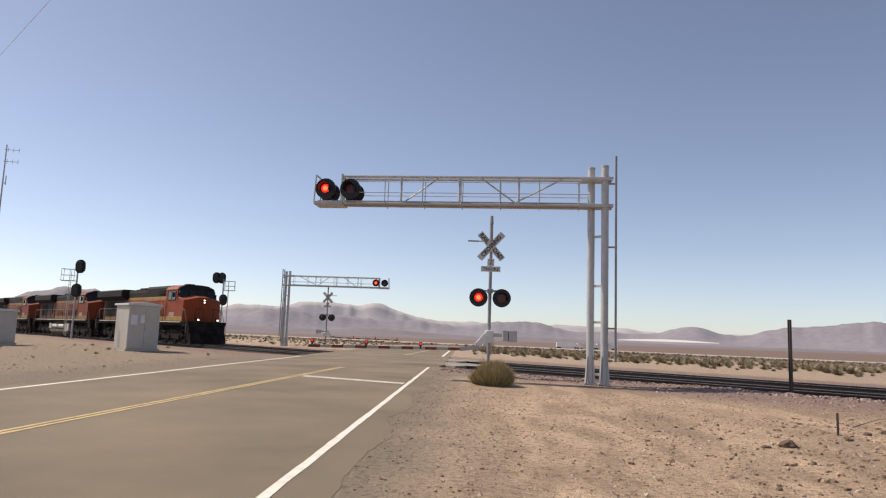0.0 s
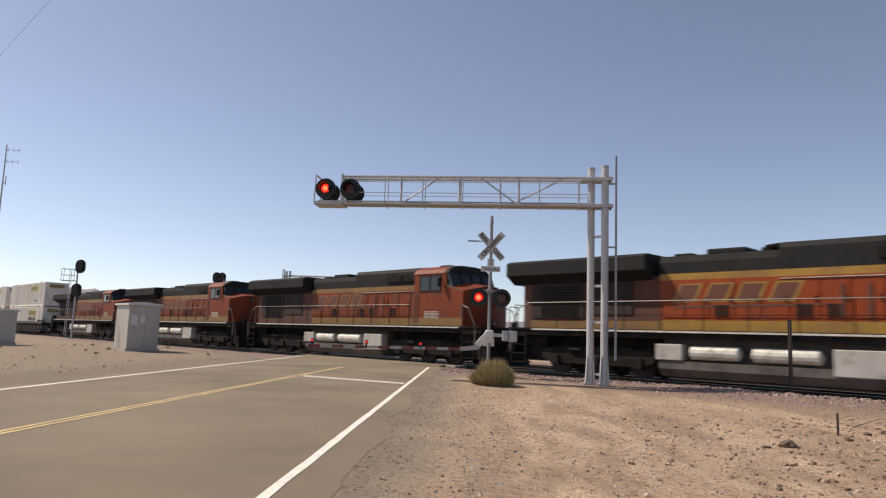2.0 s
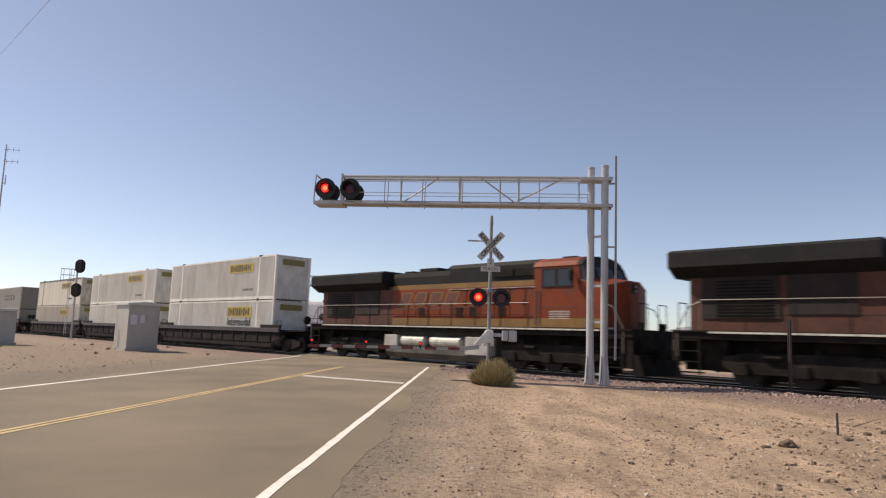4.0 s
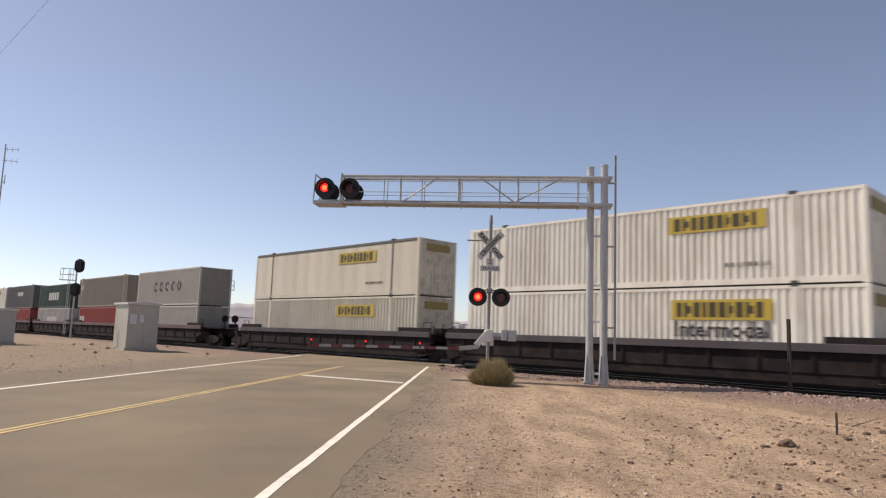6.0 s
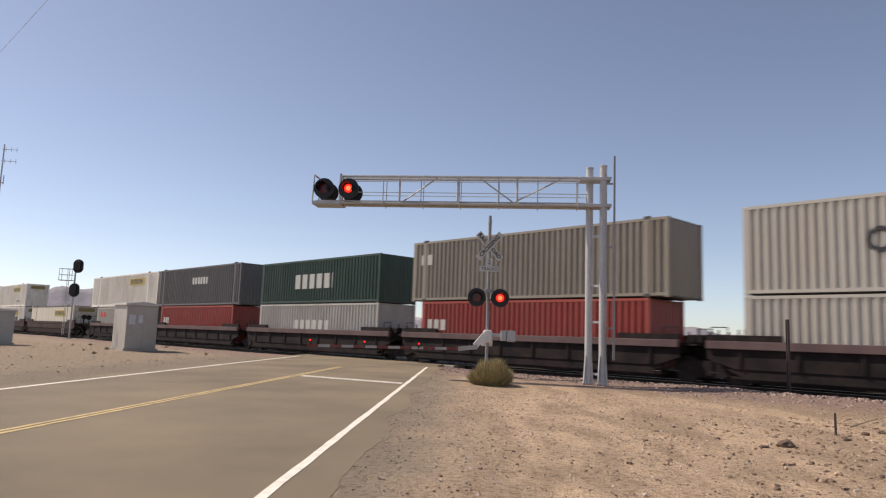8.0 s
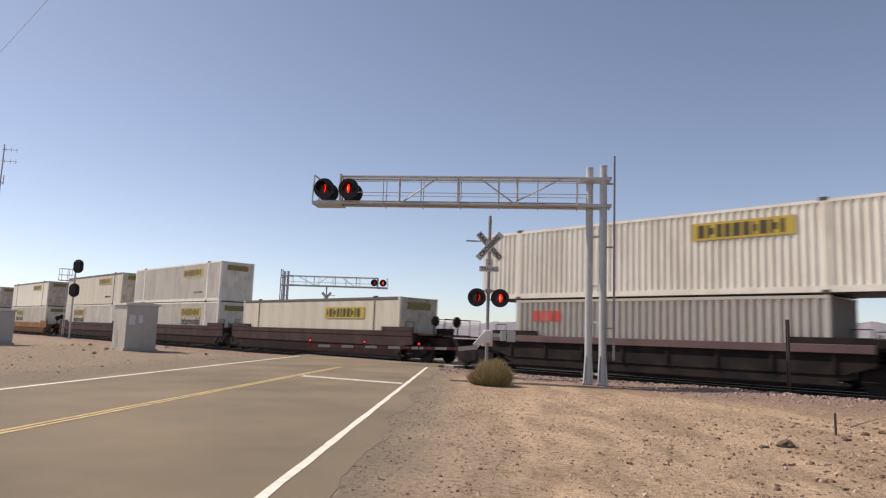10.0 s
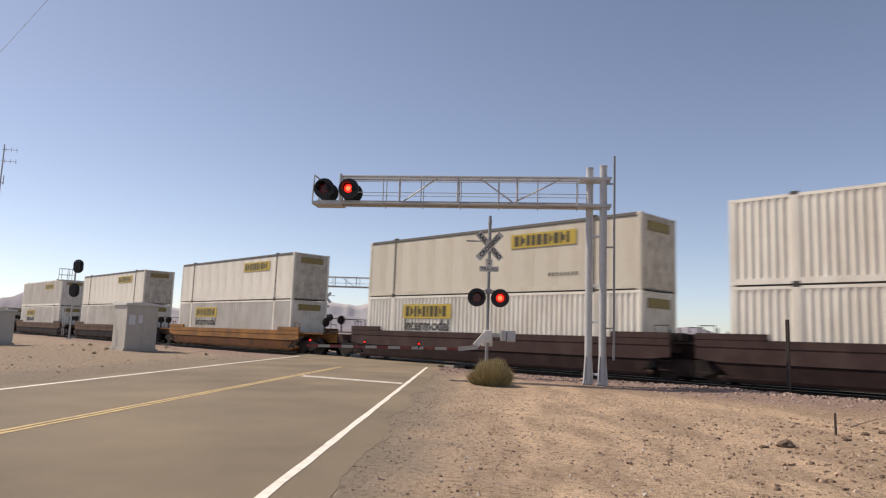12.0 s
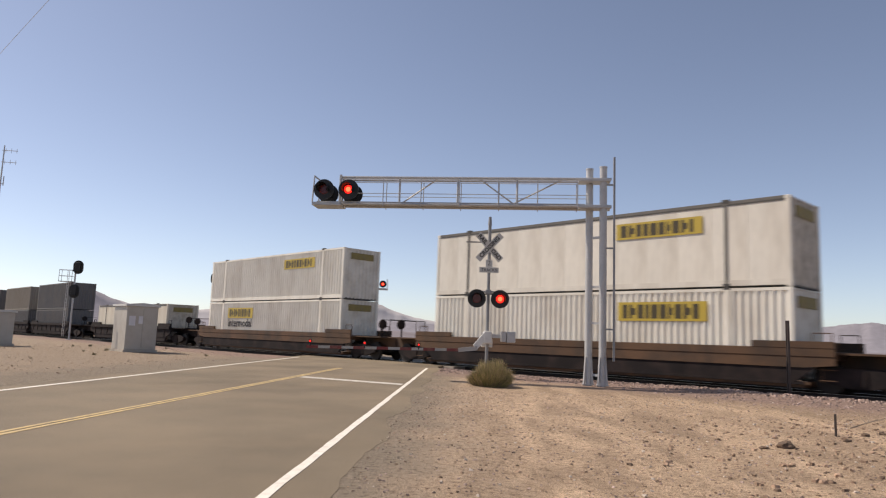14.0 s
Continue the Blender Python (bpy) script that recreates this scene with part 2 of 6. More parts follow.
# ---- mesh helpers ----
def finish(bm, name, mat, smooth=False):
    me = bpy.data.meshes.new(name)
    bmesh.ops.recalc_face_normals(bm, faces=bm.faces)
    bm.to_mesh(me)
    bm.free()
    for one in (mat if isinstance(mat, (list, tuple)) else [mat]):
        me.materials.append(M[one])
    if smooth:
        me.polygons.foreach_set("use_smooth", [True] * len(me.polygons))
    return me


def part(name, bm, mat, parent, label="", smooth=False, at=None):
    """Links a bmesh as one mesh object under a thing or a part."""
    ob = new(name, finish(bm, name, mat, smooth))
    ob.parent = parent
    if at is not None:
        ob.matrix_basis = at
    return tagged(ob, label)


def thing(name, label, category, group="", m=None):
    ob = tagged(new(name), label, category, group)
    ob.empty_display_size = 0.3
    if m is not None:
        ob.matrix_basis = m
    return ob


def box(bm, x0, x1, y0, y1, z0, z1, mat=0, m=None, bevel=0.0):
    vs = [bm.verts.new(Vector(p) if m is None else m @ Vector(p)) for p in
          ((x0, y0, z0), (x1, y0, z0), (x1, y1, z0), (x0, y1, z0), (x0, y0, z1), (x1, y0, z1), (x1, y1, z1), (x0, y1, z1))]
    fs = [bm.faces.new([vs[i] for i in f]) for f in ((0, 3, 2, 1), (4, 5, 6, 7), (0, 1, 5, 4), (1, 2, 6, 5), (2, 3, 7, 6), (3, 0, 4, 7))]
    for f in fs:
        f.material_index = mat
    if bevel:
        made = bmesh.ops.bevel(bm, geom=list({e for f in fs for e in f.edges}), offset=bevel, segments=2, affect="EDGES", profile=0.5)
        for f in made["faces"]:
            f.material_index = mat
    return fs


def rod(bm, a, b, r, r2=None, seg=8, mat=0, caps=True):
    a, b = Vector(a), Vector(b)
    turn = (b - a).to_track_quat("Z", "Y").to_matrix()
    r2 = r if r2 is None else r2
    rings = []
    for p, q in ((a, r), (b, r2)):
        rings.append([bm.verts.new(p + turn @ Vector((math.cos(2 * math.pi * i / seg) * q, math.sin(2 * math.pi * i / seg) * q, 0))) for i in range(seg)])
    for i in range(seg):
        j = (i + 1) % seg
        bm.faces.new((rings[0][i], rings[0][j], rings[1][j], rings[1][i])).material_index = mat
    if caps:
        bm.faces.new(rings[0][::-1]).material_index = mat
        bm.faces.new(rings[1]).material_index = mat


def beam(bm, a, b, w, h, mat=0, up=(0, 0, 1)):
    """A square bar from a to b, w wide and h high."""
    a, b = Vector(a), Vector(b)
    t = (b - a).normalized()
    side = t.cross(Vector(up))
    side = side.normalized() if side.length > 1e-4 else Vector((1, 0, 0))
    top = side.cross(t).normalized()
    vs = []
    for p in (a, b):
        for i, j in ((-1, -1), (1, -1), (1, 1), (-1, 1)):
            vs.append(bm.verts.new(p + side * (i * w / 2) + top * (j * h / 2)))
    for f in ((0, 3, 2, 1), (4, 5, 6, 7), (0, 1, 5, 4), (1, 2, 6, 5), (2, 3, 7, 6), (3, 0, 4, 7)):
        bm.faces.new([vs[i] for i in f]).material_index = mat


def prism(bm, outline, axis, a, b, mat=0):
    """A flat outline (two coordinates a point) drawn out along an axis ('x', 'y' or 'z') from a to b."""
    def put(p, k):
        return {"x": (k, p[0], p[1]), "y": (p[0], k, p[1]), "z": (p[0], p[1], k)}[axis]
    lo, hi = [bm.verts.new(put(p, a)) for p in outline], [bm.verts.new(put(p, b)) for p in outline]
    k = len(outline)
    fs = [bm.faces.new(lo[::-1]), bm.faces.new(hi)]
    fs += [bm.faces.new((lo[i], lo[(i + 1) % k], hi[(i + 1) % k], hi[i])) for i in range(k)]
    for f in fs:
        f.material_index = mat
    return fs


def lettering(name, words, size, mat, parent, m, depth=0.004, bold=0.0):
    cu = bpy.data.curves.new(name, "FONT")
    cu.body, cu.size, cu.align_x, cu.align_y, cu.extrude = words, size, "CENTER", "CENTER", depth
    cu.resolution_u, cu.offset = 2, bold
    ob = bpy.data.objects.new(name, cu)
    scene.collection.objects.link(ob)
    me = bpy.data.meshes.new_from_object(ob.evaluated_get(bpy.context.evaluated_depsgraph_get()))
    bpy.data.objects.remove(ob)
    bpy.data.curves.remove(cu)
    me.materials.clear()
    me.materials.append(M[mat])
    made = new(name, me)
    made.parent, made.matrix_basis = parent, m
    return made


# ---- plan: the railway crosses the road at a slant ----
TRACK_TURN = -46.545
U = Vector((math.cos(radians(TRACK_TURN)), math.sin(radians(TRACK_TURN)), 0))
N = Vector((-U.y, U.x, 0))
NEAR, FAR = 24.03, 28.4
SPEED = 26.418


def on_track(s, across=0.0, z=0.0, line=NEAR):
    """The pose at s metres along a track, x forwards along it."""
    p = N * (line + across) + U * s
    return pose(p.x, p.y, z, 0, 0, TRACK_TURN)


ROAD_TURN = radians(2.15)
RD = Vector((math.sin(ROAD_TURN), math.cos(ROAD_TURN), 0))


def right_edge(y):
    return -1.52 + 0.0375 * y


def centre_line(y):
    return -5.612 + 0.0712 * y


def left_edge(y):
    return right_edge(y) - 7.25


def smooth(a, b, x):
    t = min(1, max(0, (x - a) / (b - a)))
    return t * t * (3 - 2 * t)


def land(x, y):
    """The height of the bare ground."""
    m = N.x * x + N.y * y
    flat = smooth(left_edge(y) - 4.5, left_edge(y) - 1.2, x) * (1 - smooth(right_edge(y) + 0.8, right_edge(y) + 3.0, x))
    road = smooth(left_edge(y) + 0.1, left_edge(y) + 0.5, x) * (1 - smooth(right_edge(y) - 0.5, right_edge(y) - 0.1, x))
    z = -0.03 + 0.035 * noise.noise((x * 0.35, y * 0.35, 0)) + 0.018 * noise.noise((x * 1.7, y * 1.7, 3)) + 0.05 * noise.noise((x * 0.08, y * 0.08, 9))
    z += 0.10 * math.exp(-((m - 20.2) / 1.1) ** 2) * smooth(4, 9, x)
    for off in (-0.85, 0.85):
        d = (x - 1.2 - 0.055 * (y - 4) ** 2 - off) / math.sqrt(1 + (0.11 * (y - 4)) ** 2)
        z -= 0.03 * math.exp(-(d / 0.36) ** 2) * smooth(2, 5, y) * (1 - smooth(13, 16, y))
    z = z * (1 - flat) - 0.004 * flat
    z -= 0.07 * road
    bed = smooth(20.6, 22.2, m) * (1 - smooth(30.6, 32.5, m))
    z = z * (1 - bed) + bed * (-0.45)
    return z - 0.0125 * min(600, max(0, m - 48))


# ---- ground, road, railway ----
def graded(near, far, step, growth):
    out, v = [0.0], step
    while out[-1] < far:
        out.append(out[-1] + v)
        if out[-1] > near:
            v *= growth
    return out


def build_ground():
    pos = graded(34, 4700, 0.34, 1.09)
    xs = sorted({-p for p in pos} | set(pos))
    ys = sorted({-p for p in graded(3, 1500, 0.6, 1.35)} | set(graded(46, 4850, 0.34, 1.085)))
    verts = [(x, y, land(x, y)) for y in ys for x in xs]
    w = len(xs)
    faces = [(j * w + i, j * w + i + 1, (j + 1) * w + i + 1, (j + 1) * w + i) for j in range(len(ys) - 1) for i in range(w - 1)]
    me = bpy.data.meshes.new("ground")
    me.from_pydata(verts, [], faces)
    me.polygons.foreach_set("use_smooth", [True] * len(me.polygons))
    m = bpy.data.materials.new("desert dirt")
    m.use_nodes = True
    nt = m.node_tree
    b = nt.nodes["Principled BSDF"]
    b.inputs["Roughness"].default_value = 0.95
    co = nt.nodes.new("ShaderNodeTexCoord")
    sep = nt.nodes.new("ShaderNodeSeparateXYZ")
    nt.links.new(co.outputs["Object"], sep.inputs[0])

    def step(vx, vy, lo, hi):
        """A soft step of vx * x + vy * y, from lo to hi, with ragged edges."""
        a, b2, c, r = (nt.nodes.new("ShaderNodeMath") for _ in range(3)), None, None, nt.nodes.new("ShaderNodeMapRange")
        a, b2, c = a
        a.operation = b2.operation = "MULTIPLY"
        a.inputs[1].default_value, b2.inputs[1].default_value = vx, vy
        nt.links.new(sep.outputs[0], a.inputs[0])
        nt.links.new(sep.outputs[1], b2.inputs[0])
        nt.links.new(a.outputs[0], c.inputs[0])
        nt.links.new(b2.outputs[0], c.inputs[1])
        w = nt.nodes.new("ShaderNodeMath")
        w.operation = "MULTIPLY_ADD"
        w.inputs[1].default_value = (hi - lo) * 1.6
        nt.links.new(tex[1].outputs["Fac"], w.inputs[0])
        nt.links.new(c.outputs[0], w.inputs[2])
        r.inputs["From Min"].default_value, r.inputs["From Max"].default_value = lo + (hi - lo) * 0.8, hi + (hi - lo) * 0.8
        nt.links.new(w.outputs[0], r.inputs["Value"])
        return r.outputs[0]
    tex = []
    for scale, detail in ((0.09, 6), (0.9, 8), (14, 6), (70, 3)):
        t = nt.nodes.new("ShaderNodeTexNoise")
        t.inputs["Scale"].default_value, t.inputs["Detail"].default_value = scale, detail
        nt.links.new(co.outputs["Object"], t.inputs["Vector"])
        tex.append(t)
    ramps = []
    for t, stops in ((tex[0], ((0.35, (0.465, 0.343, 0.232)), (0.65, (0.64, 0.478, 0.333)))), (tex[1], ((0.36, (0.80, 0.79, 0.78)), (0.62, (1.06, 1.06, 1.06)))),
                     (tex[2], ((0.34, (0.58, 0.53, 0.49)), (0.45, (0.98, 0.97, 0.96)), (0.66, (1.18, 1.18, 1.2)))), (tex[3], ((0.38, (0.42, 0.38, 0.36)), (0.49, (1, 1, 1)), (0.68, (1.3, 1.28, 1.26))))):
        r = nt.nodes.new("ShaderNodeValToRGB")
        while len(r.color_ramp.elements) < len(stops):
            r.color_ramp.elements.new(0.5)
        for e, (at, c) in zip(r.color_ramp.elements, stops):
            e.position, e.color = at, (*c, 1)
        nt.links.new(t.outputs["Fac"], r.inputs[0])
        ramps.append(r)
    # pale wheel tracks that sweep across the dirt
    turn = nt.nodes.new("ShaderNodeMapping")
    turn.inputs["Rotation"].default_value, turn.inputs["Scale"].default_value = (0, 0, radians(58)), (1.5, 0.3, 1)
    nt.links.new(co.outputs["Object"], turn.inputs[0])
    rut = nt.nodes.new("ShaderNodeTexNoise")
    rut.inputs["Scale"].default_value, rut.inputs["Detail"].default_value, rut.inputs["Distortion"].default_value = 0.8, 5, 0.6
    nt.links.new(turn.outputs[0], rut.inputs["Vector"])
    r = nt.nodes.new("ShaderNodeValToRGB")
    for e, (at, c) in zip(r.color_ramp.elements, ((0.38, (0.76, 0.745, 0.73)), (0.58, (1.14, 1.13, 1.12)))):
        e.position, e.color = at, (*c, 1)
    nt.links.new(rut.outputs["Fac"], r.inputs[0])
    ramps.append(r)
    out = ramps[0].outputs[0]
    for r in ramps[1:]:
        mx = nt.nodes.new("ShaderNodeMix")
        mx.data_type, mx.blend_type = "RGBA", "MULTIPLY"
        mx.inputs["Factor"].default_value = 0.85
        nt.links.new(out, mx.inputs["A"])
        nt.links.new(r.outputs[0], mx.inputs["B"])
        out = mx.outputs["Result"]
    # grey grit along the road's edge, dark pavement of the far basin
    for fac, colour in ((step(-1, 0.0375, -0.6, 0.9), (0.35, 0.27, 0.195)), (step(-1, 0.0375, 0.1, 0.95), (0.255, 0.205, 0.15)), (step(-1, 0.0375, 10.6, 12.6), (0.325, 0.25, 0.178)), (step(N.x, N.y, 16.2, 18.6), (0.28, 0.195, 0.16)), (step(N.x, N.y, 32.2, 33.5), (0.43, 0.33, 0.24)), (step(N.x, N.y, 60, 130), (0.165, 0.115, 0.092))):
        mx = nt.nodes.new("ShaderNodeMix")
        mx.data_type = "RGBA"
        tint = nt.nodes.new("ShaderNodeMix")
        tint.data_type, tint.blend_type = "RGBA", "MULTIPLY"
        tint.inputs["Factor"].default_value = 0.85
        tint.inputs["A"].default_value = (*colour, 1)
        nt.links.new(ramps[2].outputs[0], tint.inputs["B"])
        nt.links.new(fac, mx.inputs["Factor"])
        nt.links.new(out, mx.inputs["A"])
        nt.links.new(tint.outputs["Result"], mx.inputs["B"])
        out = mx.outputs["Result"]
    nt.links.new(out, b.inputs["Base Color"])
    add = nt.nodes.new("ShaderNodeMath")
    nt.links.new(tex[2].outputs["Fac"], add.inputs[0])
    nt.links.new(tex[3].outputs["Fac"], add.inputs[1])
    bp = nt.nodes.new("ShaderNodeBump")
    bp.inputs["Strength"].default_value, bp.inputs["Distance"].default_value = 0.9, 0.055
    nt.links.new(add.outputs[0], bp.inputs["Height"])
    nt.links.new(bp.outputs[0], b.inputs["Normal"])
    me.materials.append(m)
    tagged(new("ground", me), "pale brown desert dirt with small stones", "ground", kind="structure")


def strip(name, edge_a, edge_b, y0, y1, step, z, mat, label, category):
    """A thin slab laid along the road between two edges given as functions of y."""
    bm = bmesh.new()
    k = max(1, int((y1 - y0) / step))
    rows = []
    for i in range(k + 1):
        y = y0 + (y1 - y0) * i / k
        rows.append([bm.verts.new((f(y), y, zz - 0.0125 * max(0, N.x * f(y) + N.y * y - 48))) for f, zz in ((edge_a, z), (edge_b, z), (edge_b, z - 0.12), (edge_a, z - 0.12))])
    for p, q in zip(rows, rows[1:]):
        for i in range(4):
            bm.faces.new((p[i], p[(i + 1) % 4], q[(i + 1) % 4], q[i]))
    bm.faces.new(rows[0])
    bm.faces.new(rows[-1][::-1])
    return tagged(new(name, finish(bm, name, mat)), label, category, kind="structure")


def thin(name, points_a, points_b, z, mat, label):
    """Road paint: a film 4 mm thick between two rows of points."""
    bm = bmesh.new()
    rows = [[bm.verts.new((p[0], p[1], z)), bm.verts.new((q[0], q[1], z)), bm.verts.new((q[0], q[1], z - 0.004)), bm.verts.new((p[0], p[1], z - 0.004))] for p, q in zip(points_a, points_b)]
    for p, q in zip(rows, rows[1:]):
        for i in range(4):
            bm.faces.new((p[i], p[(i + 1) % 4], q[(i + 1) % 4], q[i]))
    bm.faces.new(rows[0])
    bm.faces.new(rows[-1][::-1])
    return tagged(new(name, finish(bm, name, mat)), label, "road marking", kind="structure")


def wobble(y, k):
    return 0.018 * noise.noise((y * 0.9, k, 0)) + 0.01 * noise.noise((y * 4, k, 5))


def painted(name, f, w, y0, y1, mat, label):
    ys = [y0 + (y1 - y0) * i / int((y1 - y0) * 3) for i in range(int((y1 - y0) * 3) + 1)]
    thin(name, [(f(y) - w / 2 + wobble(y, 1), y) for y in ys], [(f(y) + w / 2 + wobble(y, 2), y) for y in ys], 0.004, mat, label)


def build_road():
    def rough_edge(y):
        return right_edge(y) + 0.50 + 0.22 * noise.noise((y * 0.5, 7, 0)) + 0.10 * noise.noise((y * 2.3, 3, 0)) + 0.05 * noise.noise((y * 7, 1, 0))

    def rough_left(y):
        return left_edge(y) - 0.5 - 0.2 * noise.noise((y * 0.6, 11, 0)) - 0.08 * noise.noise((y * 3, 2, 0))
    strip("road", rough_left, rough_edge, -40, 240, 0.2, -0.001, "asphalt", "sun-bleached grey-brown two-lane asphalt road", "road")
    painted("edge_line", right_edge, 0.10, -12, 29.2, "white_line", "solid white edge line on asphalt")
    painted("edge_line", lambda y: left_edge(y) + 0.004 * max(0, 26 - y), 0.14, -12, 37.5, "white_line", "solid white edge line on asphalt")
    painted("edge_line", right_edge, 0.16, 46, 66, "white_line", "solid white edge line beyond the tracks")
    for k in (-0.065, 0.065):
        painted("centre_line", lambda y, k=k: centre_line(y) + k, 0.075, -12, 27, "yellow_line", "worn double yellow centre line")
        painted("centre_line", lambda y, k=k: centre_line(y) + k, 0.09, 47, 66, "yellow_line", "worn double yellow centre line")
    a, b = Vector((centre_line(20.3) + 0.2, 20.45)), Vector((right_edge(18.6) - 0.12, 18.65))
    k = 14
    thin("stop_line", [a.lerp(b, i / k) for i in range(k + 1)], [a.lerp(b, i / k) + Vector((0.04, 0.5 + wobble(i, 4))) for i in range(k + 1)], 0.0045, "faded_line", "faded white stop line before the tracks")


def build_track(line, name):
    """Two rails on ties; x runs along the track."""
    m = on_track(0, line=line)
    bm = bmesh.new()
    track = tagged(new(name), "two dark steel rails with polished heads on timber ties", "railway track", kind="structure")
    track.matrix_basis = m
    prof = [(-0.07, -0.17), (0.07, -0.17), (0.07, -0.155), (0.012, -0.135), (0.012, -0.045), (0.036, -0.035), (0.036, -0.006), (-0.036, -0.006), (-0.036, -0.035), (-0.012, -0.045), (-0.012, -0.135), (-0.07, -0.155)]
    for side in (-0.7525, 0.7525):
        bm = bmesh.new()
        prism(bm, [(side + p, q) for p, q in prof], "x", -520, 320)
        rail = part("rail", bm, "rail", track)
        bm = bmesh.new()
        box(bm, -520, 320, side - 0.034, side + 0.034, -0.006, 0.0)
        part("rail_head", bm, "railhead", rail, "shiny worn rail head")
    me = None
    for i in range(120):
        s = -46 + i * 0.53
        if me is None:
            bm = bmesh.new()
            box(bm, -0.115, 0.115, -1.3, 1.3, -0.33, -0.171, bevel=0.012)
            me = finish(bm, "tie", "tie")
        t = new("tie", me)
        t.parent = track
        t.matrix_basis = pose(s, 0.04 * noise.noise((s, line, 0)), 0.004 * noise.noise((s, 1, 0)), 0, 0, 1.2 * noise.noise((s * 3, 2, line)))


def build_railway():
    bm = bmesh.new()
    lo, hi = -2.9, FAR - NEAR + 2.9
    prof = [(lo, -0.46), (lo + 1.15, -0.2), (-1.3, -0.215), (1.3, -0.215), (1.6, -0.24), (FAR - NEAR - 1.6, -0.24), (FAR - NEAR - 1.3, -0.215), (FAR - NEAR + 1.3, -0.215), (hi - 1.15, -0.2), (hi, -0.46)]
    steps = [-520 + i * 10 for i in range(46)] + [-60 + i * 0.5 for i in range(170)] + [26 + i * 10 for i in range(30)]
    rows = []
    for s in steps:
        rows.append([bm.verts.new(on_track(s) @ Vector((0, y + 0.08 * noise.noise((s * 1.3, y * 2, 0)), z + 0.025 * noise.noise((s * 2.2, y * 2, 4))))) for y, z in prof])
    for p, q in zip(rows, rows[1:]):
        for i in range(len(prof) - 1):
            bm.faces.new((p[i], p[i + 1], q[i + 1], q[i]))
    tagged(new("ballast", finish(bm, "ballast", "ballast", True)), "bed of crushed purple-grey ballast stone", "ballast", kind="structure")
    # dark strip under each track: oil stain plus the rails' shadow as colour
    for line in (NEAR, FAR):
        bm = bmesh.new()
        rows = []
        for s in steps:
            rows.append([bm.verts.new(on_track(s, line=line) @ Vector((0, y + 0.1 * noise.noise((s * 1.7, y, line)), z))) for y, z in ((-1.45, -0.26), (-1.3, -0.178), (1.3, -0.178), (1.45, -0.26))])
        for p, q in zip(rows, rows[1:]):
            for i in range(3):
                bm.faces.new((p[i], p[i + 1], q[i + 1], q[i]))
        tagged(new("track_bed", finish(bm, "track_bed", "stained", True)), "dark ballast between the rails, oil-stained with rail shade painted in", "ballast", kind="structure")
    build_track(NEAR, "track_near")
    build_track(FAR, "track_far")
    # road panels between and beside the rails
    for line in (NEAR, FAR):
        cross = tagged(new("crossing_surface"), "worn concrete crossing panels between the rails", "crossing panels", kind="structure")
        cross.matrix_basis = on_track(0, line=line)
        mid = (Vector((centre_line(line / 0.69), line / 0.69, 0)) - N * line).dot(U)
        for i in range(-3, 2):
            for y0, y1 in ((-1.55, -0.80), (-0.69, 0.69), (0.80, 1.55)):
                bm = bmesh.new()
                box(bm, -1.19, 1.19, y0, y1, -0.19, -0.004 - 0.006 * random.random(), bevel=0.015)
                part("panel", bm, "panel", cross, at=pose(mid + 1.2 + i * 2.4, 0, 0))


build_ground()
build_road()
build_railway()


def scatter(name, mat, label, category, count, place, size, flat=0.7, seed=1):
    """Many small stones joined into one mesh."""
    rng = np.random.default_rng(seed)
    base = np.array([(0.8, 0.75, -0.5), (-0.8, 0.8, -0.5), (-0.75, -0.8, -0.5), (0.8, -0.7, -0.5), (0.6, 0.5, 0.6), (-0.55, 0.6, 0.65), (-0.6, -0.5, 0.6), (0.5, -0.6, 0.7)], float)
    tri = np.array([(0, 1, 5), (0, 5, 4), (1, 2, 6), (1, 6, 5), (2, 3, 7), (2, 7, 6), (3, 0, 4), (3, 4, 7), (4, 5, 6), (4, 6, 7)])
    vs, fs = [], []
    for i in range(count):
        x, y = place(rng)
        s = size[0] + (size[1] - size[0]) * rng.random() ** 3
        q = base * (0.7 + 0.6 * rng.random((8, 1))) * s * (0.8 + 0.4 * rng.random((1, 3))) + rng.normal(0, 0.14 * s, (8, 3))
        q[:, 2] *= flat
        c, d = math.cos(i), math.sin(i)
        q = np.stack([q[:, 0] * c - q[:, 1] * d, q[:, 0] * d + q[:, 1] * c, q[:, 2]], 1)
        m = N.x * x + N.y * y
        z = land(x, y)
        if NEAR - 2.9 < m < NEAR + 1.2:
            z = max(z, -0.46 + 0.27 * smooth(NEAR - 2.9, NEAR - 1.7, m))
        vs.append(q + (x, y, z + s * 0.2))
        fs.append(tri + 8 * i)
    me = bpy.data.meshes.new(name)
    me.from_pydata(np.concatenate(vs).tolist(), [], np.concatenate(fs).tolist())
    me.materials.append(M[mat])
    tagged(new(name, me), label, category, kind="stuff")


def beside_track(rng):
    s = -26 + 30 * rng.random()
    m = NEAR - 1.2 - abs(rng.normal(0, 1.6)) - 1.0 * rng.random()
    p = N * m + U * s
    return (p.x, p.y) if p.x > right_edge(p.y) + 0.6 else beside_track(rng)


def on_dirt(rng):
    y = 2.5 + 16 * rng.random() ** 0.7
    x = right_edge(y) + 0.5 + (y * 0.75 + 1) * rng.random()
    return x, y


def left_dirt(rng):
    y = 18 + 30 * rng.random()
    return left_edge(y) - 1.5 - 18 * rng.random(), y


scatter("ballast_stones", "stone", "loose crushed ballast stones beside the track", "stones", 15000, beside_track, (0.012, 0.052), seed=2)
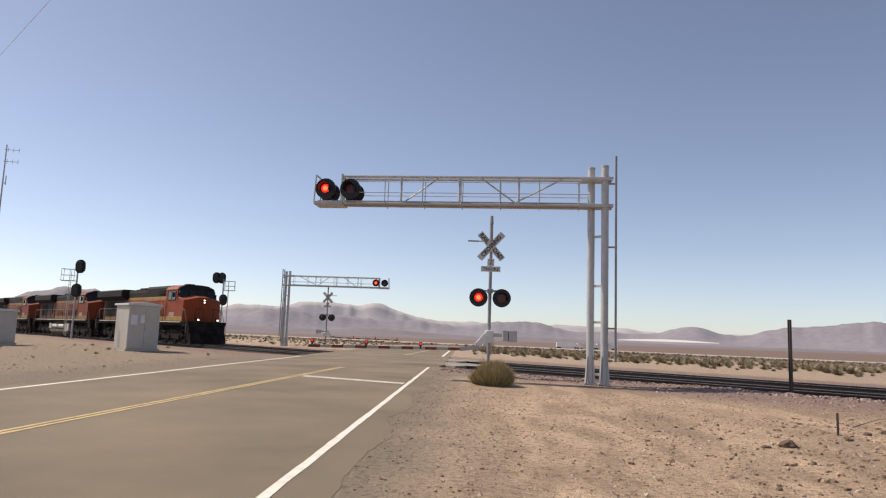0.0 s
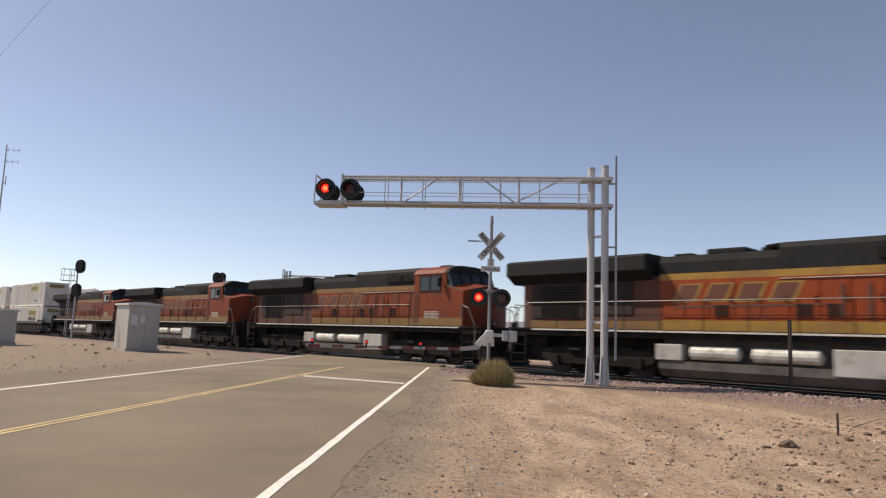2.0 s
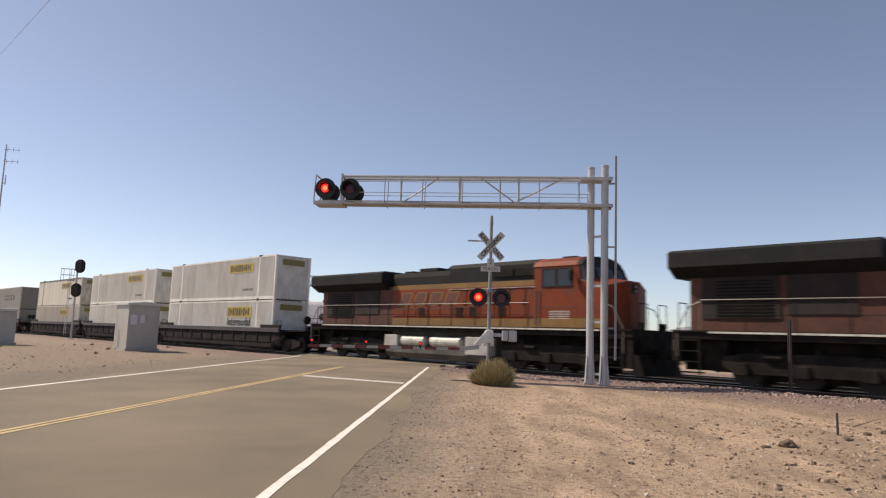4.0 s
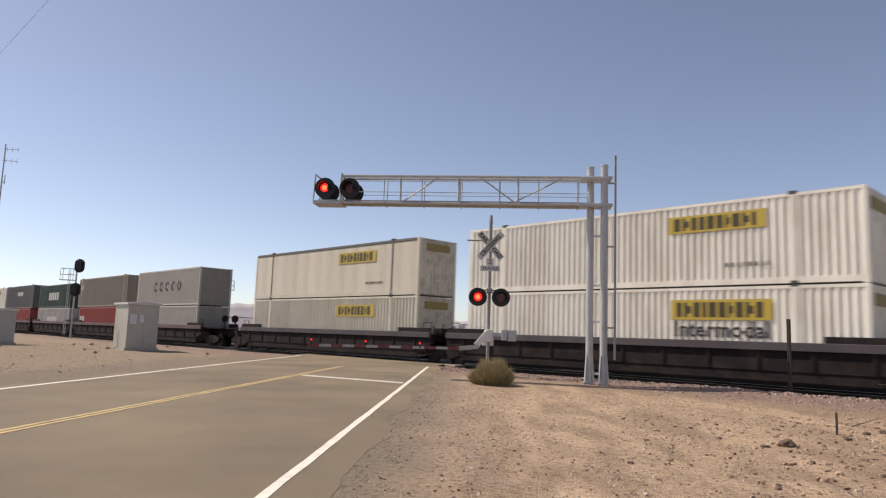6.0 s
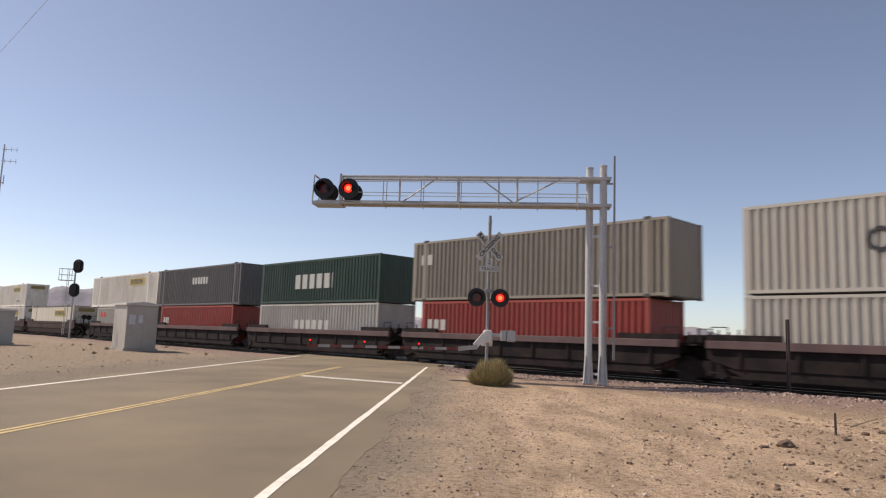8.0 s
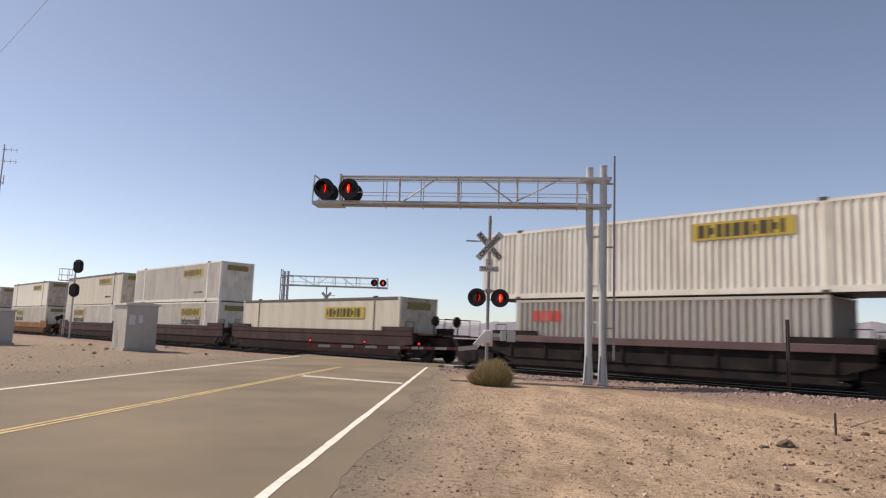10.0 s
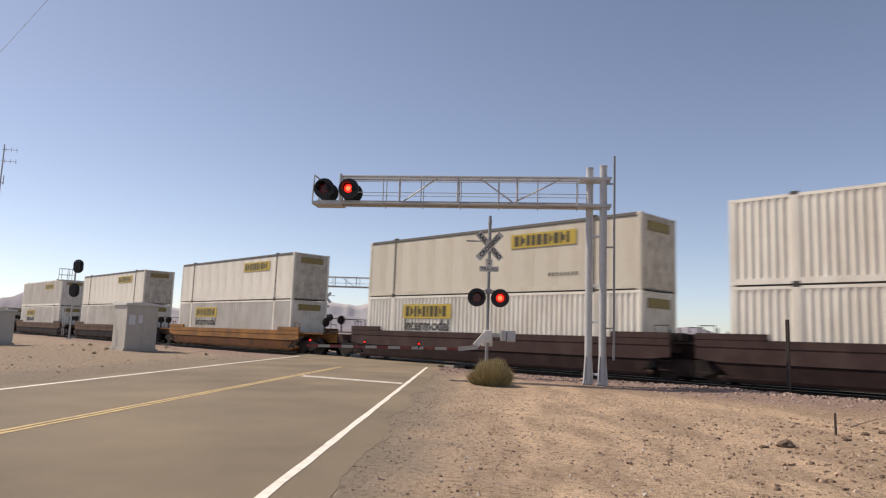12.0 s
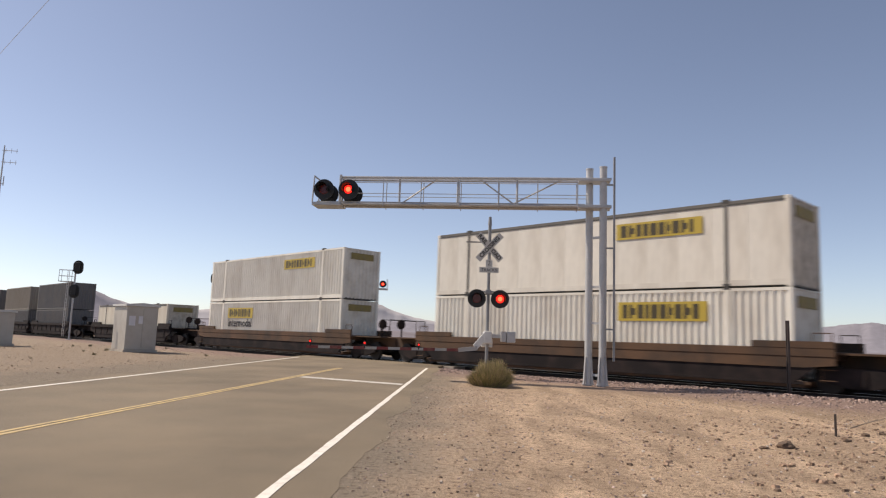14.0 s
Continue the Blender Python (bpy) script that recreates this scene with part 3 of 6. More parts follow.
scatter("gravel", "stone", "small loose stones on dirt", "gravel", 9000, on_dirt, (0.003, 0.018), seed=3)


def rubble(rng):
    y = 5.5 + 8.5 * rng.random()
    return 1.4 + (y * 0.6) * (0.15 + 0.85 * rng.random() ** 0.6), y


scatter("rubble", "rock", "scattered brown stones and clods on dirt", "stones", 1300, rubble, (0.005, 0.042), seed=9)
scatter("pebbles", "pale_stone", "pale pebbles scattered on dirt", "pebbles", 1100, on_dirt, (0.003, 0.026), seed=10)
scatter("pebbles", "pale_stone", "pale stones among the ballast", "pebbles", 260, beside_track, (0.015, 0.05), seed=11)
scatter("gravel", "rock", "dark loose grit on dirt", "gravel", 5000, on_dirt, (0.004, 0.02), seed=12)
scatter("gravel", "rock", "small loose stones on dirt", "gravel", 2600, left_dirt, (0.006, 0.034), seed=4)


def build_mountains():
    """Far ridges beyond the desert basin, each a long uneven ridge with its own depth."""
    def ridge(name, dist, depth, bumps, base, rough, mat, label, seed, a0=-42, a1=42):
        bm = bmesh.new()
        rows = []
        k = 420
        for i in range(k + 1):
            az = a0 + (a1 - a0) * i / k
            h = base
            for c, w, e in bumps:
                h += e * math.exp(-((az - c) / w) ** 2)
            n = noise.fractal((az * 0.33, seed, 0), 1.0, 2.1, 7) * rough
            h = max(0.02, h * (1 + 0.35 * n) + 0.12 * n)
            a = radians(az)
            col = []
            for j in range(9):
                t = j / 8
                d = dist + depth * (t - 1)
                e = h * (t ** 1.35) * (1 + (0.09 * noise.fractal((az * 0.9, t * 3, seed), 0.9, 2, 5) if 0 < j < 8 else 0))
                col.append(bm.verts.new((math.sin(a) * d, math.cos(a) * d, -9 + d * math.tan(radians(max(e, 0))) - (6 if j == 0 else 0))))
            d = dist + depth * 0.5
            col.append(bm.verts.new((math.sin(a) * d, math.cos(a) * d, -16)))
            rows.append(col)
        for p, q in zip(rows, rows[1:]):
            for i in range(9):
                bm.faces.new((p[i], q[i], q[i + 1], p[i + 1]))
        tagged(new(name, finish(bm, name, mat, True)), label, "mountains", kind="structure")
    # each ridge carries its distance haze as a flat tint, palest farthest
    ridge("backdrop_far", 4600, 300, [(-7.5, 5.0, 1.6), (-15, 4, 1.0), (3, 7, 0.4), (-27, 6, 1.3), (12, 6, 0.25), (33, 6, 0.5)], 1.0, 0.35, "mountain_far", "far desert mountain range coloured pale blue by haze", 3.1)
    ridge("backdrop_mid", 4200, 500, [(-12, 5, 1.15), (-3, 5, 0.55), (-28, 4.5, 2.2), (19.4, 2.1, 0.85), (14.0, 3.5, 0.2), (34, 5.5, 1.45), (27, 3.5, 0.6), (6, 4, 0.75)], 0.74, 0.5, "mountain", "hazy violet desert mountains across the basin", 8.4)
    ridge("backdrop_near", 3700, 700, [(-5, 5, 0.45), (-17, 5, 0.35), (8, 5, 0.2)], 0.20, 0.3, "mountain_near", "low hazy violet-brown foothills across the basin", 15.7)


build_mountains()
bm = bmesh.new()
for i in range(24):
    a0, a1 = radians(14.0 + i * 0.32), radians(14.32 + i * 0.32)
    w = 5 * math.sin(math.pi * (i + 0.5) / 24)
    d0 = 2900
    bm.faces.new([bm.verts.new((math.sin(a) * d, math.cos(a) * d, z)) for a, d, z in ((a0, d0, 13), (a1, d0, 13), (a1, d0 + 80, 15 + w * 1.6), (a0, d0 + 80, 15 + w * 1.6))])
tagged(new("dry_lake", finish(bm, "dry_lake", "playa")), "white dry lake bed far across the desert", "dry lake", kind="structure")


# ---- crossing signals ----
MOVES = []


def flasher_lamp(parent, m, name="flashing_lamp", dish=0.32, phase=0, lit=True):
    """A round black background with a hood; inside turns a disc with one lit face."""
    bm = bmesh.new()
    rod(bm, (0, 0.0, 0), (0, 0.035, 0), dish, seg=28)
    rod(bm, (0, 0.035, 0), (0, 0.22, 0), 0.17, 0.09, seg=16)
    lamp = part(name, bm, "blackpaint", parent, "round black signal background with a hood", at=m)
    bm = bmesh.new()
    k, r = 18, 0.172
    for i in range(k):
        a, b = radians(-30 + 240 * i / k), radians(-30 + 240 * (i + 1) / k)
        q = [(math.cos(t) * rr, y, math.sin(t) * rr) for t, y, rr in ((a, -0.002, r), (b, -0.002, r), (b, -0.27 - 0.04 * math.sin(b), r + 0.01), (a, -0.27 - 0.04 * math.sin(a), r + 0.01))]
        w = [(math.cos(t) * rr, y, math.sin(t) * rr) for t, y, rr in ((a, -0.002, r - 0.008), (b, -0.002, r - 0.008), (b, -0.27, r), (a, -0.27, r))]
        bm.faces.new([bm.verts.new(p) for p in q])
        bm.faces.new([bm.verts.new(p) for p in w][::-1])
    part("hood", bm, "blackpaint", lamp)
    bm = bmesh.new()
    rod(bm, (0, -0.004, 0), (0, -0.016, 0), 0.165, 0.15, seg=20)
    part("lens", bm, "redlens", lamp, "dark red lens")
    if not lit:
        return lamp
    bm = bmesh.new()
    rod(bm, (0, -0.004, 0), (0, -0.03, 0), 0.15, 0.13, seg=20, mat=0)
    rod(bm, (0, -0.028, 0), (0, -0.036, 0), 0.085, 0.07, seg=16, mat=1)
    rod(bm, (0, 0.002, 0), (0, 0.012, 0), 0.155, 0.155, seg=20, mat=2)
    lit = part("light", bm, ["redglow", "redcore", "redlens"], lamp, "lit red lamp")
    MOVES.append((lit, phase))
    return lamp


def cantilever(m, span, name_label, far=False):
    """Two masts, a box truss over the road, a lamp platform at its end and a ladder. x points along the arm."""
    g = thing("cantilever_signal", name_label, "crossing signal", m=m)
    for k, (x, y) in enumerate(((-0.06, -0.14), (-0.46, 0.14))):
        bm = bmesh.new()
        rod(bm, (x, y, -0.09), (x, y, 6.75), 0.115, seg=18)
        rod(bm, (x, y, 6.75), (x, y, 6.79), 0.125, seg=18)
        for i in range(4):
            a = math.pi / 4 + i * math.pi / 2
            beam(bm, (x + math.cos(a) * 0.10, y + math.sin(a) * 0.10, 0.85), (x + math.cos(a) * 0.17, y + math.sin(a) * 0.17, 0.03), 0.025, 0.07)
        box(bm, x - 0.18, x + 0.18, y - 0.13, y + 0.13, 0.0, 0.03)
        part("mast", bm, "galv", g, "round galvanized steel mast", smooth=False)
    bm = bmesh.new()
    box(bm, -0.95, 0.42, -0.55, 0.55, -0.5, -0.09, bevel=0.02)
    part("footing", bm, "concrete", g, "concrete footing at ground level")
    for z in (0.3, 1.88, 3.0, 4.55):
        bm = bmesh.new()
        beam(bm, (-0.06, -0.14, z), (-0.46, 0.14, z), 0.07, 0.07)
        part("rung", bm, "galv", g)
    for z in (5.5, 6.35):
        bm = bmesh.new()
        box(bm, -0.68, 0.3, -0.28, 0.28, z - 0.05, z + 0.05, bevel=0.015)
        part("clamp", bm, "galv", g)
    x0, x1, lo, hi, w = 0.34, span - 0.95, 5.5, 6.38, 0.22
    for y in (-w, w):
        for z, r in ((lo, 0.055), (hi, 0.04)):
            bm = bmesh.new()
            rod(bm, (-0.7, y, z), (x1 + (0.85 if z == lo else 0.1), y, z), r, seg=8)
            part("chord", bm, "galv", g)
        if y < 0:
            continue
        step = (x1 - x0) / 4
        for i in range(1, 5):
            x = x0 + step * i
            bm = bmesh.new()
            rod(bm, (x, y, lo), (x, y, hi), 0.036, seg=6)
            part("upright", bm, "galv", g)
        for xa, xb in ((1.12, 0.22), (1.02, 1.66), (2.98, 2.32)):
            bm = bmesh.new()
            rod(bm, (x0 + step * xa, y, lo), (x0 + step * xb, y, hi), 0.026, seg=6)
            part("diagonal", bm, "galv", g)
    # walkway with its thin rails inside the truss
    bm = bmesh.new()
    box(bm, 0.1, span - 0.1, -0.25, 0.25, lo + 0.055, lo + 0.075)
    part("walkway", bm, "galv", g, "steel grating walkway")
    for y in (-0.27, 0.27):
        bm = bmesh.new()
        rod(bm, (0, y, lo + 0.34), (x1, y, lo + 0.34), 0.012, seg=6)
        rod(bm, (0, y, hi - 0.06), (x1, y, hi - 0.06), 0.012, seg=6)
        for i in range(6):
            x = 0.34 + i * 1.24
            rod(bm, (x, y, lo - 0.09), (x, y, hi - 0.06), 0.016, seg=6)
        part("handrail", bm, "galv", g)
    bm = bmesh.new()
    box(bm, x1 + 0.02, span + 0.03, -0.36, 0.36, lo - 0.08, lo + 0.03, bevel=0.015)
    part("platform", bm, "galv", g, "small lamp platform at the arm's end")
    for y in (-0.34, 0.34):
        bm = bmesh.new()
        rod(bm, (span + 0.02, y, lo), (span - 0.02, y, hi + 0.02), 0.025, seg=6)
        part("end_post", bm, "galv", g)
        bm = bmesh.new()
        rod(bm, (x1 + 0.05, y, lo), (x1 + 0.05, y, hi + 0.05), 0.045, seg=8)
        part("lamp_post", bm, "galv", g)
    for x, z in ((span - 0.02, hi), (x1 + 0.05, 6.0)):
        bm = bmesh.new()
        rod(bm, (x, -0.34, z), (x, 0.34, z), 0.025, seg=6)
        part("end_rail", bm, "galv", g)
    # ladder beside the masts
    bm = bmesh.new()
    for x, y in ((-0.80, 0.12), (-0.75, 0.52)):
        beam(bm, (x, y, 0.75), (x, y, 7.0), 0.06, 0.08)
    for i in range(20):
        rod(bm, (-0.80, 0.12, 0.95 + i * 0.31), (-0.75, 0.52, 0.95 + i * 0.31), 0.016, seg=5)
    for z in (1.7, 4.2, 6.2):
        beam(bm, (-0.46, 0.2, z), (-0.79, 0.2, z), 0.04, 0.05)
    part("ladder", bm, "mast_grey", g, "narrow dull grey ladder")
    return g


def gate_signal(m, reach, label, facing=True, side=1):
    """Crossbuck mast with two lamps, a gate mechanism and its lowered arm. The arm goes along side * x; -y faces the traffic."""
    g = thing("crossing_gate", label, "crossing gate", m=m)
    bm = bmesh.new()
    rod(bm, (0, 0, 0.05), (0, 0, 5.3), 0.058, seg=14)
    rod(bm, (0, 0, 5.3), (0, 0, 5.6), 0.07, 0.05, seg=10)
    part("mast", bm, "mast_grey", g, "grey painted round mast")
    bm = bmesh.new()
    rod(bm, (0, 0, 0.0), (0, 0, 0.16), 0.2, 0.12, seg=12)
    part("base", bm, "alu", g)
    for k, (turn, words) in enumerate(((-48, "RAIL   ROAD"), (48, "CROSSING"))):
        bm = bmesh.new()
        box(bm, -0.61, 0.61, -0.012, 0.0, -0.115, 0.115, m=pose(0, -0.075 - 0.016 * k, 4.5, 0, turn * -1, 0))
        blade = part("crossbuck_blade", bm, "sign_white", g, "white crossbuck blade with black words")
        # letters run along the blade
        lettering("inscription", words, 0.20, "sign_black", blade, pose(0, -0.090 - 0.016 * k, 4.5, 0, -turn, 0) @ pose(0, 0, 0, 90, 0, 0), bold=0.006)
    bm = bmesh.new()
    box(bm, -0.12, 0.12, -0.075, -0.06, 3.8, 4.06)
    two = part("count_plate", bm, "sign_white", g, "white plate with a number")
    lettering("inscription", "2", 0.24, "sign_black", two, pose(0, -0.078, 3.93, 90, 0, 0))
    bm = bmesh.new()
    box(bm, -0.34, 0.34, -0.075, -0.06, 3.6, 3.79)
    tr = part("track_plate", bm, "sign_white", g, "white plate with a black word")
    lettering("inscription", "TRACKS", 0.15, "sign_black", tr, pose(0, -0.078, 3.69, 90, 0, 0))
    bm = bmesh.new()
    rod(bm, (side * 0.06, 0, 4.68), (side * 0.82, 0, 4.68), 0.022, seg=6)
    box(bm, *sorted((side * 0.45, side * 0.82)), -0.03, 0.03, 4.655, 4.70)
    part("side_arm", bm, "mast_grey", g)
    bm = bmesh.new()
    rod(bm, (-0.42, 0, 2.93), (0.42, 0, 2.93), 0.03, seg=8)
    box(bm, -0.1, 0.1, -0.1, 0.1, 2.85, 3.0, bevel=0.02)
    part("crossarm", bm, "mast_grey", g)
    for k, x in enumerate((-0.405, 0.405)):
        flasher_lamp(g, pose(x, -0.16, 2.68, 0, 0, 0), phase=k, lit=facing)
    # mechanism
    bm = bmesh.new()
    box(bm, -0.15, 0.15, -0.32, -0.05, 1.12, 1.56, bevel=0.06)
    beam(bm, (0.0, -0.22, 1.5), (side * 0.42, -0.26, 1.0), 0.1, 0.2)
    rod(bm, (0.0, -0.36, 1.42), (0.0, -0.1, 1.42), 0.13, seg=16)
    box(bm, -0.2, 0.2, 0.04, 0.2, 1.0, 1.3, bevel=0.03)
    part("mechanism", bm, "alu", g, "silver gate motor housing")
    for x0, x1, z0, z1 in ((-0.95, -0.66, 1.18, 1.56), (-0.64, -0.45, 1.2, 1.56)):
        bm = bmesh.new()
        box(bm, *sorted((side * x0, side * x1)), -0.38, -0.05, z0, z1, bevel=0.03)
        part("counterweight", bm, "galv", g, "steel counterweight")
    bm = bmesh.new()
    beam(bm, (side * -0.1, -0.2, 1.4), (side * -0.8, -0.2, 1.38), 0.05, 0.12)
    part("counterweight_arm", bm, "galv", g)
    n = 13
    bm = bmesh.new()
    beam(bm, (side * 0.35, -0.3, 0.96), (side * 1.0, -0.3, 0.88), 0.10, 0.14)
    beam(bm, (side * 1.0, -0.3, 0.88), (side * reach, -0.3, 0.82), 0.05, 0.09)
    arm = part("gate_arm", bm, "arm_white", g, "lowered gate arm in red and white stripes")
    for i in range(0, n, 2):
        a, b = 1.0 + (reach - 1.0) * i / n, 1.0 + (reach - 1.0) * (i + 1) / n
        za, zb = 0.88 - 0.06 * i / n, 0.88 - 0.06 * (i + 1) / n
        bm = bmesh.new()
        beam(bm, (side * a, -0.3, za), (side * b, -0.3, zb), 0.056, 0.096)
        part("stripe", bm, "redpaint", arm)
    for x in (side * (reach - 0.12), side * reach * 0.68, side * reach * 0.38):
        bm = bmesh.new()
        rod(bm, (x, -0.3, 0.84), (x, -0.3, 0.96), 0.035, seg=8)
        box(bm, x - 0.05, x + 0.05, -0.34, -0.26, 0.95, 1.07)
        lamp = part("arm_lamp", bm, "blackpaint", arm)
        for y in (-0.345, -0.255):
            bm = bmesh.new()
            rod(bm, (x, y - 0.012, 1.01), (x, y + 0.012, 1.01), 0.032, seg=12)
            part("light", bm, "redglow", lamp, "small lit red lamp")
    return g


# arm of the near signal: from the masts leftwards over the lane
near_sig = cantilever(pose(4.58, 21.62, 0, 0, 0, 180 - 7.0), 8.85, "galvanized steel cantilever signal with red lamps over the road")
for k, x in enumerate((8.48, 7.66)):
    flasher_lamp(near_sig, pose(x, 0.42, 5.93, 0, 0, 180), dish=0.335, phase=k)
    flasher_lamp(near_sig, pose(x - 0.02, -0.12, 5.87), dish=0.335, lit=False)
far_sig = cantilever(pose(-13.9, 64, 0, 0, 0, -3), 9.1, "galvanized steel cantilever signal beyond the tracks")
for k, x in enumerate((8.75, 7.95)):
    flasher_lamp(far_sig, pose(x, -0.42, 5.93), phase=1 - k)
gate_signal(pose(1.70, 24.44, 0), 6.2, "silver crossbuck mast with red lamps and a lowered gate", True, -1)
gate_signal(pose(-10.4, 64.0, 0, 0, 0, 180), 6.6, "silver crossbuck mast and lowered gate beyond the tracks", False, -1)


# ---- railway signals and cabinets ----
def block_signal(m, heads, label, plat):
    g = thing("railway_signal", label, "railway signal", "railway signals", m)
    bm = bmesh.new()
    rod(bm, (0, 0, 0), (0, 0, 6.6), 0.085, 0.07, seg=12)
    box(bm, -0.2, 0.2, -0.2, 0.2, 0, 0.06)
    part("mast", bm, "galv", g)
    for x, y, z in heads:
        bm = bmesh.new()
        pts = [(math.cos(a) * 0.42, math.sin(a) * 0.42 + (0.18 if math.sin(a) > 0 else -0.18)) for a in [2 * math.pi * i / 24 for i in range(24)]]
        prism(bm, [(x + p, z + q) for p, q in pts], "y", y - 0.03, y + 0.03)
        head = part("signal_head", bm, "blackpaint", g, "black oval signal head")
        for dz in (0.3, 0.0, -0.3):
            bm = bmesh.new()
            for i in range(10):
                a, b = radians(-20 + 22 * i), radians(2 + 22 * i)
                r = 0.125
                q = [(x + math.cos(t) * r, yy, z + dz + math.sin(t) * r) for t, yy in ((a, y + 0.03), (b, y + 0.03), (b, y + 0.33), (a, y + 0.33))]
                bm.faces.new([bm.verts.new(p) for p in q])
            part("hood", bm, "blackpaint", head)
        bm = bmesh.new()
        box(bm, x - 0.2, x + 0.2, y - 0.28, y - 0.03, z - 0.4, z + 0.4, bevel=0.05)
        part("housing", bm, "blackpaint", head)
        bm = bmesh.new()
        beam(bm, (0, 0, z - 0.1), (x, y - 0.1, z - 0.1), 0.06, 0.08)
        part("bracket", bm, "galv", g)
    bm = bmesh.new()
    z0 = plat
    box(bm, -1.25 if heads[0][0] >= 0 else 0.1, -0.1 if heads[0][0] >= 0 else 1.25, -0.35, 0.35, z0, z0 + 0.05)
    part("platform", bm, "galv", g, "steel service platform")
    bm = bmesh.new()
    sx = -1 if heads[0][0] >= 0 else 1
    for x in (0.15, 1.2):
        for y in (-0.33, 0.33):
            rod(bm, (sx * x, y, z0), (sx * x, y, z0 + 1.05), 0.022, seg=6)
    for z in (0.5, 1.03):
        rod(bm, (sx * 1.2, -0.33, z0 + z), (sx * 1.2, 0.33, z0 + z), 0.02, seg=6)
        for y in (-0.33, 0.33):
            rod(bm, (sx * 0.15, y, z0 + z), (sx * 1.2, y, z0 + z), 0.02, seg=6)
    part("railing", bm, "galv", g)
    bm = bmesh.new()
    for y in (-0.2, 0.2):
        rod(bm, (sx * 0.55, y, 0.3), (sx * 0.55, y, z0 + 1.0), 0.022, seg=6)
    for i in range(int((z0 + 0.4) / 0.3)):
        rod(bm, (sx * 0.55, -0.2, 0.5 + i * 0.3), (sx * 0.55, 0.2, 0.5 + i * 0.3), 0.014, seg=5)
    part("ladder", bm, "galv", g)
    return g


block_signal(pose(-31.95, 61.0, 0, 0, 0, 10), [(0.25, -0.2, 6.3), (0.1, -0.2, 4.2)], "black-headed railway signal with a steel platform", 5.0)
block_signal(pose(-23.5, 75.0, 0, 0, 0, 10), [(-0.75, 0, 6.75), (-0.2, 0, 6.75), (0.1, -0.2, 4.4)], "railway signal with paired black heads beyond the tracks", 5.4)


def relay_cabinet(m, w, d, h, label):
    g = thing("relay_cabinet", label, "equipment cabinet", m=m)
    bm = bmesh.new()
    box(bm, -w / 2, w / 2, -d / 2, d / 2, 0.12, h, bevel=0.02)
    body = part("body", bm, "cabinet", g)
    bm = bmesh.new()
    prism(bm, [(-w / 2 - 0.09, h), (w / 2 + 0.09, h), (w / 2 + 0.09, h + 0.10), (0, h + 0.19), (-w / 2 - 0.09, h + 0.10)], "y", -d / 2 - 0.09, d / 2 + 0.09)
    part("roof", bm, "sign_white", g, "bright overhanging metal roof")
    bm = bmesh.new()
    box(bm, -w / 2 - 0.08, w / 2 + 0.08, -d / 2 - 0.08, d / 2 + 0.08, -0.35, 0.12)
    part("plinth", bm, "concrete", g, "concrete plinth")
    bm = bmesh.new()
    box(bm, w * 0.02, w * 0.42, -d / 2 - 0.03, -d / 2 - 0.002, 0.25, h - 0.12, bevel=0.008)
    door = part("door", bm, "cabinet", g)
    bm = bmesh.new()
    rod(bm, (w * 0.07, -d / 2 - 0.07, 1.05), (w * 0.07, -d / 2 - 0.07, 1.25), 0.015, seg=6)
    part("handle", bm, "galv", door)
    for x0, z0, z1 in ((-0.42, 1.35, 1.85), (-0.12, 1.45, 1.85)):
        bm = bmesh.new()
        box(bm, w * x0, w * (x0 + 0.2), -d / 2 - 0.012, -d / 2 - 0.003, z0, z1)
        part("notice", bm, "notice", g)
    return g


relay_cabinet(pose(-16.1, 37.3, 0.0, 0, 0, 43.5), 1.6, 1.85, 2.35, "bare aluminium relay cabinet on concrete beside the track")
relay_cabinet(pose(-25.9, 38.6, 0.0, 0, 0, 43.5), 4.2, 1.8, 1.85, "low aluminium equipment cabinet beside the road")


def antenna(m):
    g = thing("radio_mast", "thin radio mast with small directional antennas", "antenna", m=m)
    bm = bmesh.new()
    rod(bm, (0, 0, 0), (0, 0, 11.6), 0.075, 0.035, seg=8)
    part("pole", bm, "galv", g)
    for z, n in ((11.3, 3), (10.6, 3)):
        bm = bmesh.new()
        rod(bm, (-0.1, 0, z), (0.75, 0, z), 0.018, seg=6)
        for i in range(n):
            rod(bm, (0.1 + i * 0.3, 0, z - 0.14), (0.1 + i * 0.3, 0, z + 0.14), 0.012, seg=5)
        part("aerial", bm, "galv", g)
    bm = bmesh.new()
    rod(bm, (0.15, 0, 9.2), (0.15, 0, 9.75), 0.03, seg=6)
    beam(bm, (0, 0, 9.3), (0.15, 0, 9.3), 0.04, 0.04)
    part("whip", bm, "galv", g)


antenna(pose(-25.85, 40.0, 0, 0, 0, 8))
# overhead wire in the corner of the sky
wire = thing("overhead_wire", "thin sagging overhead utility wire between wooden poles", "wire")
P0, P1 = Vector((-27.0, 33.84, 9.3)), Vector((2.4, 3.23, 9.3))
P0 += (P0 - P1) * 0.4
P1 -= (P0 - P1) * 0.35
bm = bmesh.new()
last = P0
for i in range(1, 41):
    t = i / 40
    q = P0.lerp(P1, t) - Vector((0, 0, 0.5 * 4 * t * (1 - t)))
    rod(bm, last, q, 0.006, seg=5, caps=False)
    last = q
part("strand", bm, "galv", wire)
for p in (P0, P1):
    pole = thing("utility_pole", "weathered wooden utility pole", "pole", "utility poles", pose(p.x, p.y, land(p.x, p.y) - 0.3))
    bm = bmesh.new()
    rod(bm, (0, 0, 0), (0, 0, p.z + 0.28 - land(p.x, p.y)), 0.15, 0.11, seg=12)
    part("shaft", bm, "wood", pole)


